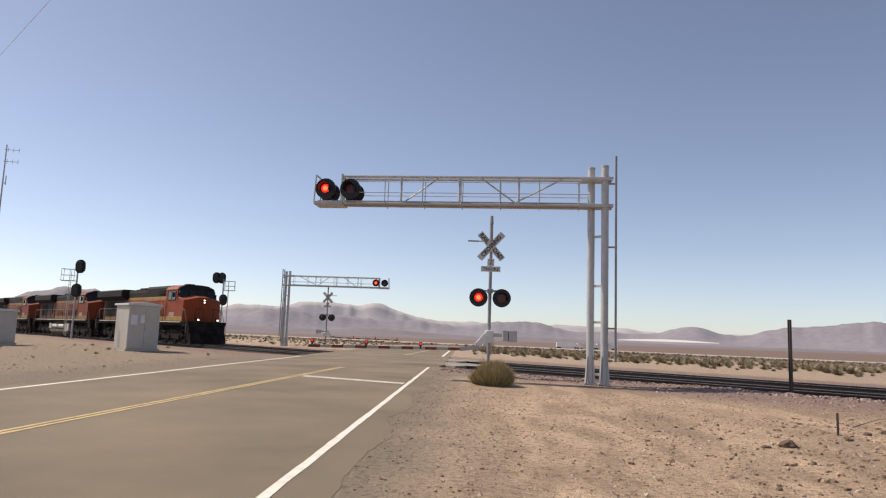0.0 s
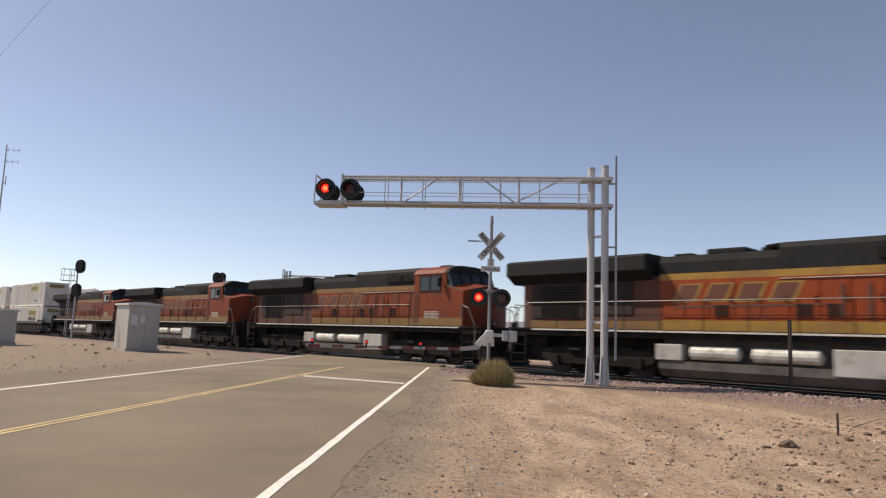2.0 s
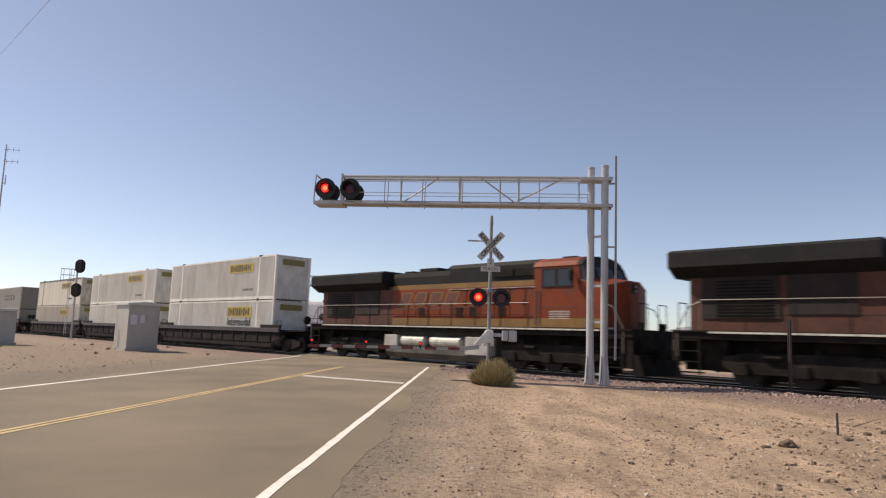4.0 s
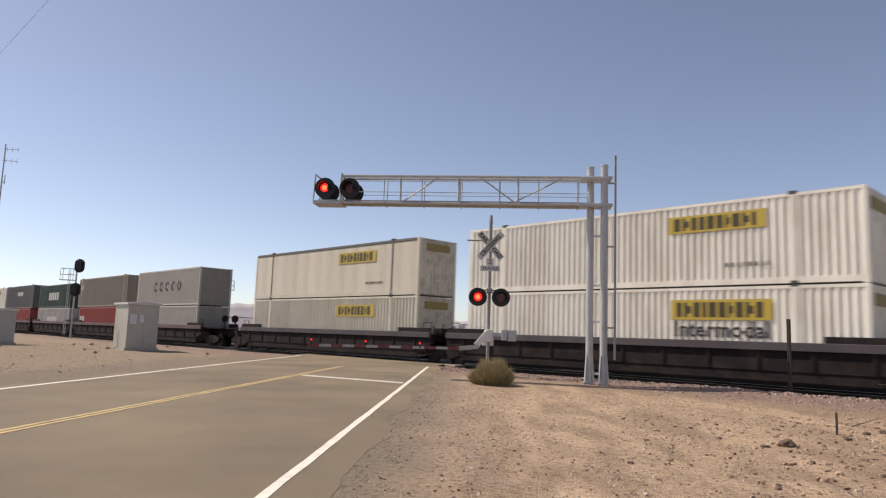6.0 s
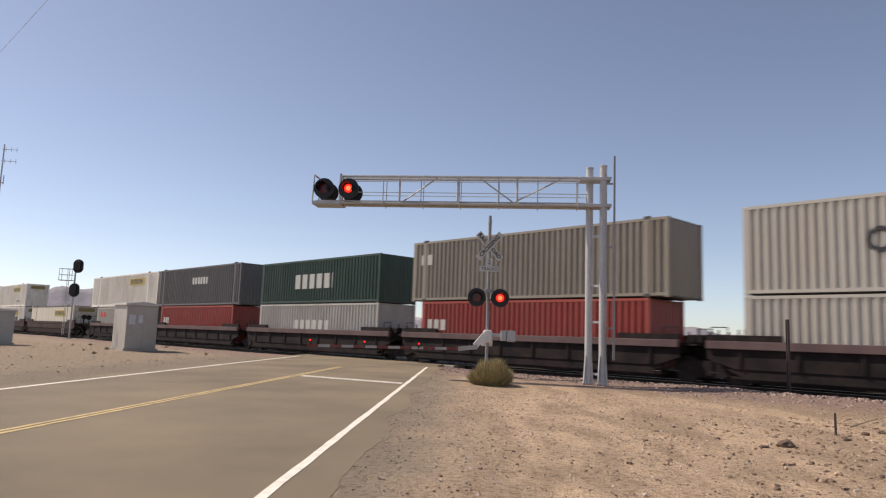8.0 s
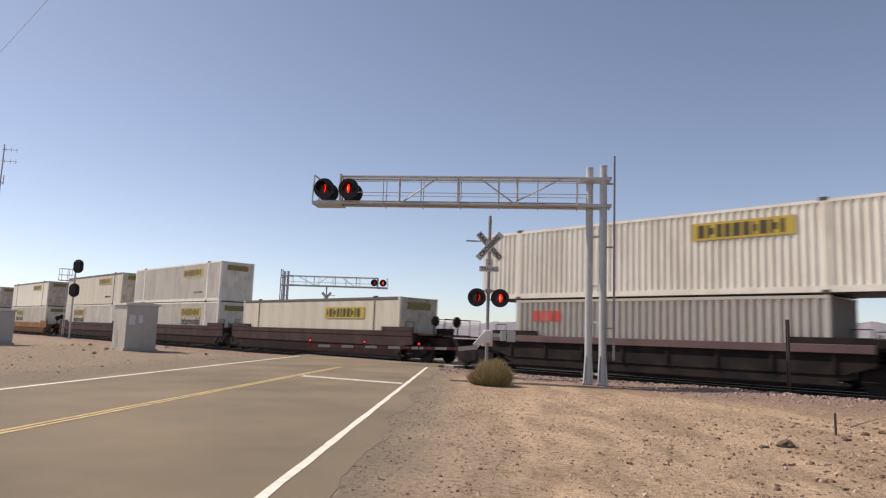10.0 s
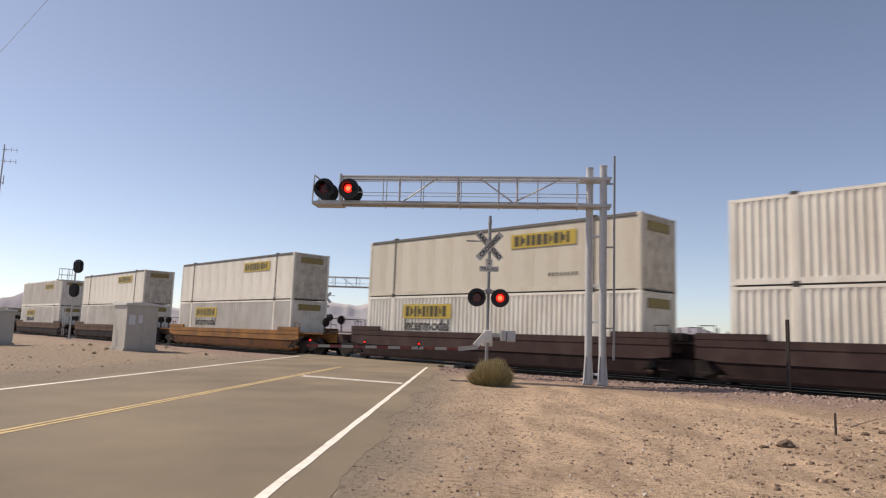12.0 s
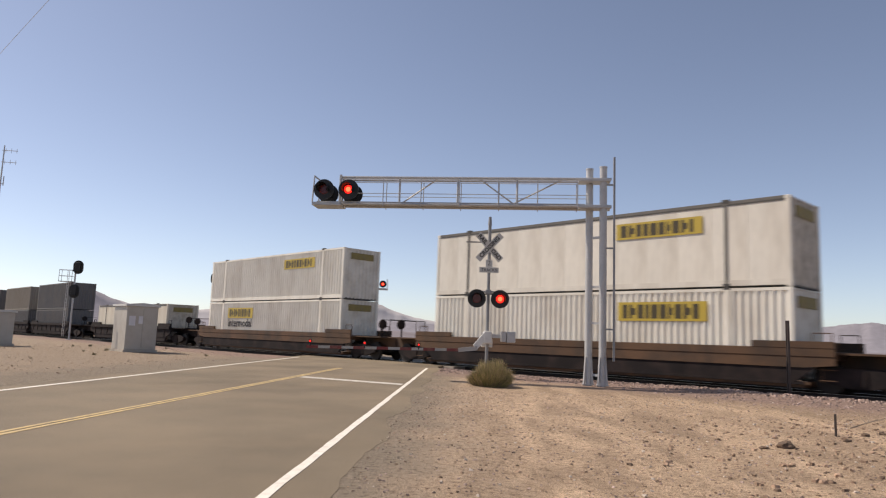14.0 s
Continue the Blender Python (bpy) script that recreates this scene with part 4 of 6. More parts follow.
def post(x, y, z, h, r, mat, label, name="steel_post", lean=0.0):
    g = thing(name, label, "post", m=pose(x, y, z, 0, lean, 0))
    bm = bmesh.new()
    beam(bm, (0, 0, -0.3), (0, 0, h), r, r)
    beam(bm, (0, r * 0.6, -0.3), (0, r * 0.6, h), r * 2.0, r * 0.4)
    part("shaft", bm, mat, g)


post(9.95, 19.9, 0.05, 2.05, 0.055, "post", "dark rusty steel post in the gravel")
post(6.32, 11.21, 0.0, 0.29, 0.018, "post", "short rusty steel stake in the dirt", "steel_stake")


# ---- the train: things on rails; x forwards, y to the left, camera side is -y ----
TRAIN = []
# where one unit of the train ends and the next begins
UNIT_ENDS = [-141.1, -162.75, -182.5, -204.5, -222.3, -238.6, -253.6, -269.3, -288.2, -309.05, -328.7, -350.3, -374.1, -397.9, -421.6, -446.5, -465.5, -481.5, -497.5]
BOX_MESH = {}


def runs(ob, q):
    """The thing's origin lies at q metres along the near track at the start, and goes with the train."""
    ob.matrix_basis = on_track(q)
    TRAIN.append((ob, q))
    return ob


def wheelset(bm, x, r=0.5, mat=0):
    for y in (-0.7525, 0.7525):
        s = 1 if y > 0 else -1
        rod(bm, (x, y - 0.06, r), (x, y + 0.06, r), r, seg=24, mat=mat)
        rod(bm, (x, y - 0.075 * s - 0.01, r), (x, y - 0.075 * s + 0.01, r), r + 0.025, seg=24, mat=mat)
    rod(bm, (x, -0.75, r), (x, 0.75, r), 0.08, seg=8, mat=mat)


def freight_truck(parent, x, mat="car_black"):
    bm = bmesh.new()
    for y in (-0.98, 0.98):
        prism(bm, [(x - 1.15, 0.42), (x - 0.75, 0.30), (x - 0.3, 0.2), (x + 0.3, 0.2), (x + 0.75, 0.30), (x + 1.15, 0.42), (x + 1.15, 0.62), (x + 0.55, 0.78), (x - 0.55, 0.78), (x - 1.15, 0.62)], "y", y - 0.09, y + 0.09)
        box(bm, x - 0.18, x + 0.18, y - 0.13, y + 0.13, 0.28, 0.7)
    box(bm, x - 0.2, x + 0.2, -1.1, 1.1, 0.4, 0.72)
    t = part("truck", bm, mat, parent, "cast steel truck frame")
    for dx in (-0.88, 0.88):
        bm = bmesh.new()
        wheelset(bm, x + dx, 0.46)
        part("wheelset", bm, "wheel", t)


def handrail(bm, pts, r=0.018):
    for a, b in zip(pts, pts[1:]):
        rod(bm, a, b, r, seg=6)


def well_car(q, length, mat, label, ends=(False, False), top=1.35, chord=""):
    """A well unit: deep side sills, end platforms, trucks. length: of the well; its ends reach to the next units."""
    g = runs(thing("well_car", label, "railway car", "well cars"), q)
    h = length / 2 + 0.25
    ribbed = mat == "car_black"
    rim = 1.53 if ribbed else 1.44
    split = 0.56 if ribbed else 0.76
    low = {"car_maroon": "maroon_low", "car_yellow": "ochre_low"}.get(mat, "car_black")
    reach = {1: min(b for b in UNIT_ENDS if b > q) - q, -1: q - max(b for b in UNIT_ENDS if b < q)}
    for s in (-1, 1):
        bm = bmesh.new()
        y0, y1 = s * 1.34, s * 1.42
        out = [(-h - 0.9, 0.85), (-h, split), (h, split), (h + 0.9, 0.85), (h + 0.9, top), (-h - 0.9, top)]
        prism(bm, out, "y", min(y0, y1), max(y0, y1))
        for e1 in (-1, 1):
            xs = sorted((e1 * (h + 0.9), e1 * (h - 1.5)))
            box(bm, *xs, min(s * 1.35, s * 1.45), max(s * 1.35, s * 1.45), top + 0.1, top + 0.3)
        part("side_sill", bm, mat, g)
        bm = bmesh.new()
        box(bm, -h - 0.9, h + 0.9, min(s * 1.34, s * rim), max(s * 1.34, s * rim), top - 0.16, top + 0.10, bevel=0.015)
        part("top_chord", bm, chord or mat, g, "dusty square top chord")
        # lower side, set inwards and darker than the upper sill
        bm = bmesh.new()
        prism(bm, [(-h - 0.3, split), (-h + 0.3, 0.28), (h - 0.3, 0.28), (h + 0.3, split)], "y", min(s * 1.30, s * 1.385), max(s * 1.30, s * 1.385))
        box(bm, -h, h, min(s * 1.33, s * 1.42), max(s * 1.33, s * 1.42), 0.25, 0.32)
        part("lower_sill", bm, low, g, "darker lower side of the well")
        k = int(length / 1.6) if ribbed else -1
        key = ("stiffener", mat, top, s)
        if key not in BOX_MESH:
            bm = bmesh.new()
            box(bm, -0.04, 0.04, min(s * 1.42, s * 1.47), max(s * 1.42, s * 1.47), 0.6, top - 0.16)
            BOX_MESH[key] = finish(bm, "stiffener", mat)
        for i in range(k + 1):
            ob = new("stiffener", BOX_MESH[key])
            ob.parent = g
            ob.matrix_basis = pose(-h + 0.2 + (2 * h - 0.4) * i / k, 0, 0)
    bm = bmesh.new()
    box(bm, -h, h, -1.34, 1.34, 0.16, 0.24)
    for i in range(5):
        x = -h + 2 * h * i / 4
        box(bm, x - 0.15, x + 0.15, -1.34, 1.34, 0.24, 0.33)
    part("well_floor", bm, mat, g)
    for s in (-1, 1):
        e = reach[s]
        bm = bmesh.new()
        xa, xb = s * h, s * (e - 0.05)
        a, b = min(xa, xb), max(xa, xb)
        box(bm, a, b, -0.45, 0.45, 0.72, 1.2)
        box(bm, min(s * h, s * (h + 0.9)), max(s * h, s * (h + 0.9)), -1.34, 1.34, 1.0, top)
        box(bm, min(s * (h + 0.9), s * (e - 0.3)), max(s * (h + 0.9), s * (e - 0.3)), -1.25, 1.25, top - 0.08, top - 0.02)
        part("end_platform", bm, mat, g)
        for y in (-1.3, 1.3):
            bm = bmesh.new()
            handrail(bm, [(s * (h + 0.25), y, top), (s * (h + 0.25), y, top + 0.55), (s * (h + 0.8), y, top + 0.55), (s * (h + 0.8), y, top)])
            part("handrail", bm, mat, g)
            bm = bmesh.new()
            rod(bm, (s * (h + 0.5), y, 0.35), (s * (h + 0.5), y, top), 0.015, seg=5)
            part("ladder_bar", bm, mat, g)
            for z in (0.4, 0.72):
                bm = bmesh.new()
                rod(bm, (s * (h + 0.45), y * 1.04, z), (s * (h + 0.9), y * 1.04, z), 0.015, seg=5)
                part("grab_iron", bm, mat, g)
        if ends[0 if s > 0 else 1]:
            freight_truck(g, s * (e - 2.15))
            bm = bmesh.new()
            box(bm, min(s * (e - 0.4), s * (e + 0.12)), max(s * (e - 0.4), s * (e + 0.12)), -0.16, 0.16, 0.75, 1.05, bevel=0.03)
            part("coupler", bm, "car_black", g)
            bm = bmesh.new()
            rod(bm, (s * (e - 0.7), -0.8, top + 0.62), (s * (e - 0.78), -0.8, top + 0.62), 0.25, seg=16)
            rod(bm, (s * (e - 0.8), -0.8, top - 0.05), (s * (e - 0.8), -0.8, top + 0.62), 0.04, seg=6)
            handrail(bm, [(s * (e - 0.35), -1.2, 1.2), (s * (e - 0.35), -1.2, 2.1), (s * (e - 0.35), 1.2, 2.1), (s * (e - 0.35), 1.2, 1.2)])
            part("brake_wheel", bm, "car_black", g)
        else:
            bm = bmesh.new()
            box(bm, s * (e - 0.55) - 0.3, s * (e - 0.55) + 0.3, -0.9, -0.5, top - 0.02, top + 0.3, bevel=0.05)
            part("brake_cylinder", bm, "car_black", g)
            if chord == "car_slate":
                bm = bmesh.new()
                box(bm, s * (e - 1.0) - 0.32, s * (e - 1.0) + 0.32, -1.3, -0.95, 0.92, 1.24, bevel=0.03)
                part("brake_reservoir", bm, "old_yellow", g, "dusty yellow brake reservoir")
            for k in range(4):
                bm = bmesh.new()
                rod(bm, (s * (e - 0.7) + 0.12 * k, -1.0 + 0.5 * k, top - 0.05), (s * (e - 0.7) + 0.12 * k, -1.0 + 0.5 * k, top + 0.4 + 0.1 * (k % 2)), 0.03, seg=5)
                part("stanchion", bm, "car_black", g)
            if s > 0:
                freight_truck(g, e)
    return g


def corrugated(length, h, depth, pitch_len, side):
    """One corrugated side wall, from -length/2 to length/2, standing on z 0."""
    bm = bmesh.new()
    a, b = -length / 2 + 0.16, length / 2 - 0.16
    k = round((b - a) / pitch_len)
    st = (b - a) / k
    pts = []
    y0 = 1.297
    for i in range(k):
        x = a + i * st
        pts += [(x, y0), (x + st * 0.28, y0), (x + st * 0.5, y0 - depth), (x + st * 0.78, y0 - depth)]
    pts.append((b, y0))
    lo, hi = [bm.verts.new((x, side * y, 0.12)) for x, y in pts], [bm.verts.new((x, side * y, h - 0.09)) for x, y in pts]
    for i in range(len(pts) - 1):
        f = (lo[i], lo[i + 1], hi[i + 1], hi[i])
        bm.faces.new(f if side < 0 else f[::-1])
    return bm


def container(q, z, feet, height, mat, label, style="steel", marks=()):
    """A freight box with its own walls, posts, rails, roof and doors. z: of its floor; x forwards."""
    length = {53: 16.154, 45: 13.716, 40: 12.192}[feet]
    key = (feet, height, mat, style)
    name = "shipping_container"
    g = runs(thing(name, label, "shipping container", "containers"), q)
    g.matrix_basis = g.matrix_basis @ pose(0, 0, z)
    L, h = length / 2, height
    if key not in BOX_MESH:
        made = []
        for side in (-1, 1):
            if style == "steel":
                bm = corrugated(length, h, 0.075 if feet != 53 else 0.05, 0.278 if feet != 53 else 0.25, side)
            else:
                bm = bmesh.new()
                y0, y1 = sorted((side * 1.20, side * 1.262))
                box(bm, -L + 0.1, L - 0.1, y0, y1, 0.12, h - 0.08)
            made.append(("side_wall", finish(bm, "side_wall", mat), None))
            if style != "steel":
                k = 13 if feet == 53 else 10
                st = (length - 0.3) / k
                bm = bmesh.new()
                y0, y1 = sorted((side * 1.262, side * 1.285))
                box(bm, -st / 2 + 0.004, st / 2 - 0.004, y0, y1, 0.14, h - 0.1)
                panel = finish(bm, "side_panel", mat)
                bm = bmesh.new()
                box(bm, -L + 0.15, L - 0.15, *sorted((side * 1.28, side * 1.303)), h - 0.15, h - 0.1)
                made.append(("roof_seam", finish(bm, "roof_seam", "gasket"), None))
                made += [("side_panel", panel, pose(-L + 0.15 + (i + 0.5) * st, 0, 0)) for i in range(k)]
        bm = bmesh.new()
        box(bm, -L + 0.02, L - 0.02, -1.285, 1.285, h - 0.05, h - 0.012)
        for i in range(int(length / 1.2)):
            x = -L + 0.5 + i * 1.2
            box(bm, x, x + 0.5, -1.1, 1.1, h - 0.012, h + 0.004)
        made.append(("roof", finish(bm, "roof", mat), None))
        for s in (-1, 1):
            for e in (-1, 1):
                bm = bmesh.new()
                xs = sorted((e * L, e * (L - 0.16)))
                ys = sorted((s * 1.30, s * 1.14))
                box(bm, *xs, *ys, 0, h, bevel=0.012)
                made.append(("corner_post", finish(bm, "corner_post", mat), None))
                for zc in (0.06, h - 0.06):
                    bm = bmesh.new()
                    xs = sorted((e * (L + 0.004), e * (L - 0.18)))
                    ys = sorted((s * 1.304, s * 1.14))
                    box(bm, *xs, *ys, zc - 0.064, zc + 0.064, bevel=0.012)
                    made.append(("corner_casting", finish(bm, "corner_casting", mat), None))
            bm = bmesh.new()
            ys = sorted((s * 1.30, s * 1.22))
            box(bm, -L + 0.16, L - 0.16, *ys, 0.05, 0.24 if feet == 53 else 0.16)
            made.append(("bottom_rail", finish(bm, "bottom_rail", mat), None))
            bm = bmesh.new()
            box(bm, -L + 0.16, L - 0.16, *ys, h - 0.1, h)
            made.append(("top_rail", finish(bm, "top_rail", mat if style == "steel" else "rail_grey"), None))
        if feet > 40:
            for e in (-1, 1):
                for s in (-1, 1):
                    bm = bmesh.new()
                    x = e * 6.0
                    ys = sorted((s * 1.31, s * 1.2))
                    w = 0.1 if style == "steel" else 0.055
                    box(bm, x - w, x + w, *ys, 0, h, bevel=0.01)
                    made.append(("lifting_post", finish(bm, "lifting_post", mat if style == "steel" else "rail_grey"), None))
                    bm = bmesh.new()
                    ys = sorted((s * 1.315, s * 1.16))
                    box(bm, x - 0.12, x + 0.12, *ys, h - 0.05, h + 0.07, bevel=0.012)
                    box(bm, x - 0.12, x + 0.12, *ys, 0.0, 0.13, bevel=0.012)
                    made.append(("lifting_fitting", finish(bm, "lifting_fitting", "gasket"), None))
        bm = bmesh.new()
        box(bm, -L + 0.02, -L + 0.06, -1.14, 1.14, 0.06, h - 0.06)
        for y in (-0.85, -0.35, 0.35, 0.85):
            rod(bm, (-L + 0.005, y, 0.08), (-L + 0.005, y, h - 0.08), 0.018, seg=6)
        made.append(("door_end", finish(bm, "door_end", mat), None))
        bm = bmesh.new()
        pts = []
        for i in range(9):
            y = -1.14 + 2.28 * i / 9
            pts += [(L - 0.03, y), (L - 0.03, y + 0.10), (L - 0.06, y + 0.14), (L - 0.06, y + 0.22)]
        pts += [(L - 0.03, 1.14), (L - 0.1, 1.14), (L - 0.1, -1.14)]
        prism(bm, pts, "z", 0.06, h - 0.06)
        # front colours hold end shade; pale grey boxes take a darker, browner paint
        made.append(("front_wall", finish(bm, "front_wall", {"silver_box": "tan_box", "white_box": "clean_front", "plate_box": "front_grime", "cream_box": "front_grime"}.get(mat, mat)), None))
        bm = bmesh.new()
        box(bm, -L + 0.05, L - 0.05, -1.2, 1.2, 0.02, 0.1)
        made.append(("floor_pan", finish(bm, "floor_pan", "gasket"), None))
        BOX_MESH[key] = made
    for n, me, at in BOX_MESH[key]:
        ob = new(n, me)
        ob.parent = g
        if at is not None:
            ob.matrix_basis = at
    for kind, x, zc, w, hh, m2 in marks:
        if kind == "panel":
            bm = bmesh.new()
            box(bm, x - w / 2, x + w / 2, -1.316, -1.302, zc - hh / 2, zc + hh / 2)
            p = part("sign_panel", bm, m2, g, "yellow panel with dark brand bars")
            t = x - w * 0.44
            while t < x + w * 0.4:
                ww = w * (0.04 + 0.035 * abs(math.sin(t * 7.3)))
                cut = 0.37 * (1 if math.sin(t * 11.7) < 0.35 else 0.5)
                bm = bmesh.new()
                box(bm, t, t + ww * 0.45, -1.320, -1.316, zc - hh * 0.37, zc + hh * 0.37)
                box(bm, t + ww * 0.45, t + ww, -1.320, -1.316, zc - hh * cut, zc + hh * cut)
                part("brand_bar", bm, "plaque_bar", p)
                t += ww + w * 0.024
        elif kind == "word":
            lettering("inscription", "Intermodal", hh, m2, g, pose(x, -1.306, zc, 90, 0, 0), 0.004, 0.012)
        elif kind == "rings":
            for i in range(5):
                bm = bmesh.new()
                cx = x - w / 2 + hh / 2 + i * (w - hh) / 4
                ks = range(1, 10) if i in (0, 2, 3) else range(11)
                band = []
                for k in ks:
                    t = 2 * math.pi * k / 10
                    band.append([bm.verts.new((cx + math.cos(t) * hh * r * 0.85, y, zc + math.sin(t) * hh * r)) for r, y in ((0.5, -1.306), (0.32, -1.306), (0.32, -1.24), (0.5, -1.24))])
                for p, q2 in zip(band, band[1:]):
                    for j in range(4):
                        bm.faces.new((p[j], p[(j + 1) % 4], q2[(j + 1) % 4], q2[j]))
                part("emblem_ring", bm, m2, g)
        else:
            t = x - w / 2
            while t < x + w / 2 - 0.05:
                ww = hh * (0.62 if kind == 'bars' else 0.42)
                bm = bmesh.new()
                box(bm, t, min(t + ww, x + w / 2), -1.308, -1.285, zc - hh / 2, zc + hh / 2)
                part("lettering_bar", bm, m2, g)
                t += ww + hh * (0.28 if kind == "bars" else 0.95)
    # front end panel, its yellow darkened to hold the end's shade
    if any(k[0] == "panel" for k in marks):
        bm = bmesh.new()
        box(bm, L - 0.018, L + 0.012, -0.8, 0.8, h - 0.62, h - 0.25)
        part("sign_panel", bm, "plaque_dull", g, "yellow panel on the front wall, shade put into its colour")
    return g


def mid(a, b):
    return (a + b) / 2


JB = [("panel", 3.5, 2.2, 3.4, 0.6, "plaque")]
JL = [("panel", 3.6, 2.14, 3.45, 0.68, "plaque")]
JM = [("panel", 2.97, 2.16, 3.4, 0.62, "plaque")]
JBW = JL + [("word", 3.6, 1.46, 0.74, 0.74, "lettering")]
JR = [("panel", -3.48, 2.14, 3.4, 0.68, "plaque")]
JRW = JR + [("word", -3.48, 1.46, 0.74, 0.74, "lettering")]
TAG = [("code", 4.6, 0.72, 1.5, 0.14, "lettering")]
W53 = "white corrugated fifty-three foot container"
P53 = "white smooth-sided fifty-three foot container"

# three-unit black car, white boxes
for q0, q1, up, style in ((-161.2, -145.05, "white_box", "steel"), (-180.66, -164.5, "white_box", "steel"), (-200.3, -184.15, "cream_box", "plate")):
    c = mid(q0, q1)
    well_car(c, 16.2, "car_black", "dusty black well car carrying two white containers", ends=(q1 == -145.05, q0 == -200.3), chord="car_slate")
    container(c, 0.33, 53, 2.896, "white_box" if style == "steel" else "cream_box", W53 + " in the well", "steel", JBW if style == "steel" else JM)
    container(c, 3.24, 53, 2.896, up, (W53 if style == "steel" else P53) + " stacked on another", style, (JB if style == "steel" else JM) + TAG)
# five-unit black car, forty-foot boxes
for q0, q1, lo, hi, feet, hz, hu, marks_lo, marks_up, words in (
        (-220.95, -208.76, "silver_box", "silver_box", 40, 2.591, 2.896, (), [("rings", 0.15, 1.55, 5.4, 0.8, "lettering")], ("pale grey", "pale grey")),
        (-237.3, -223.6, "red_box", "tan_box", 45, 2.591, 2.896, [("bars", -5.0, 1.5, 1.3, 0.5, "pale_lettering")], [("bars", -5.8, 2.0, 0.9, 0.5, "pale_lettering")], ("red", "grey-brown")),
        (-252.15, -239.96, "grey_box", "green_box", 40, 2.591, 2.591, [("bars", -0.1, 1.3, 3.6, 0.7, "pale_lettering")], [("bars", -0.1, 1.3, 3.9, 0.85, "pale_lettering")], ("grey", "dark green")),
        (-268.8, -255.1, "red_box", "dark_box", 45, 2.591, 2.896, [("bars", -5.0, 1.5, 1.0, 0.45, "pale_lettering")], [("bars", 0.6, 1.85, 2.5, 0.5, "pale_lettering")], ("red", "charcoal")),
        (-285.4, -269.25, "silver_box", "white_box", 53, 2.591, 2.896, [("bars", -4.45, 1.93, 1.45, 0.42, "red_lettering")], JB, ("pale grey", "white"))):
    c = mid(q0, q1)
    well_car(c, 12.3, "car_black", "dusty black well car carrying stacked containers", ends=(q1 == -208.76, feet == 53), chord="car_plum")
    container(c, 0.33, 40, hz, lo, words[0] + " corrugated forty-foot container in the well", "steel", marks_lo)
    container(c, 0.36 + hz, feet, hu, hi, words[1] + " corrugated container stacked on another", "steel", marks_up)
# three-unit maroon car
for q0, q1, single in ((-307.2, -291.05, True), (-327.1, -310.9, False), (-346.5, -330.35, False)):
    c = mid(q0, q1)
    well_car(c, 16.2, "car_maroon", "dusty maroon well car carrying containers", ends=(single, q0 == -346.5), top=1.4)
    if single:
        container(c, 0.33, 53, 2.896, "cream_box", "cream smooth-sided container riding alone in the well", "plate", [("panel", 3.35, 2.08, 3.7, 0.62, "plaque")])
    else:
        container(c, 0.33, 53, 2.896, "white_box", W53 + " in the well", "steel", JBW if q0 == -327.1 else JRW)
        container(c, 3.24, 53, 2.896, "white_box" if q0 == -327.1 else "cream_box", W53 + " stacked on another" if q0 == -327.1 else P53 + " stacked on another", "steel" if q0 == -327.1 else "plate", JB + TAG)
# single ochre cars
for k, (q0, q1) in enumerate(((-370.24, -354.08), (-394.1, -377.95), (-417.9, -401.75))):
    c = mid(q0, q1)
    well_car(c, 16.2, "car_yellow" if k == 0 else "car_brown", "dusty ochre well car carrying two white containers" if k == 0 else "sooty brown well car carrying two white containers", ends=(True, True), top=1.25)
    container(c, 0.33, 53, 2.896, "white_box", W53 + " in the well", "steel", [JRW, JL, JRW][k])
    container(c, 3.25, 53, 2.896, "plate_box" if k < 2 else "white_box", (P53 if k < 2 else W53) + " stacked on another", "plate" if k < 2 else "steel", JB)
# tail of the visible train
well_car(-433.5, 16.2, "car_black", "dusty black well car carrying one container", ends=(True, False))
container(-433.5, 0.33, 53, 2.896, "cream_box", "cream container riding alone in the well", "plate", JB)
for c in (-457.5, -473.5, -489.5):
    well_car(c, 12.3, "car_black", "dusty black well car carrying stacked containers", ends=(c == -457.5, False))
    container(c, 0.33, 40, 2.591, "dark_box", "charcoal corrugated forty-foot container in the well", "steel")
    container(c, 2.95, 40, 2.896, "dark_box" if c != -473.5 else "tan_box", "dark corrugated container stacked on another", "steel")


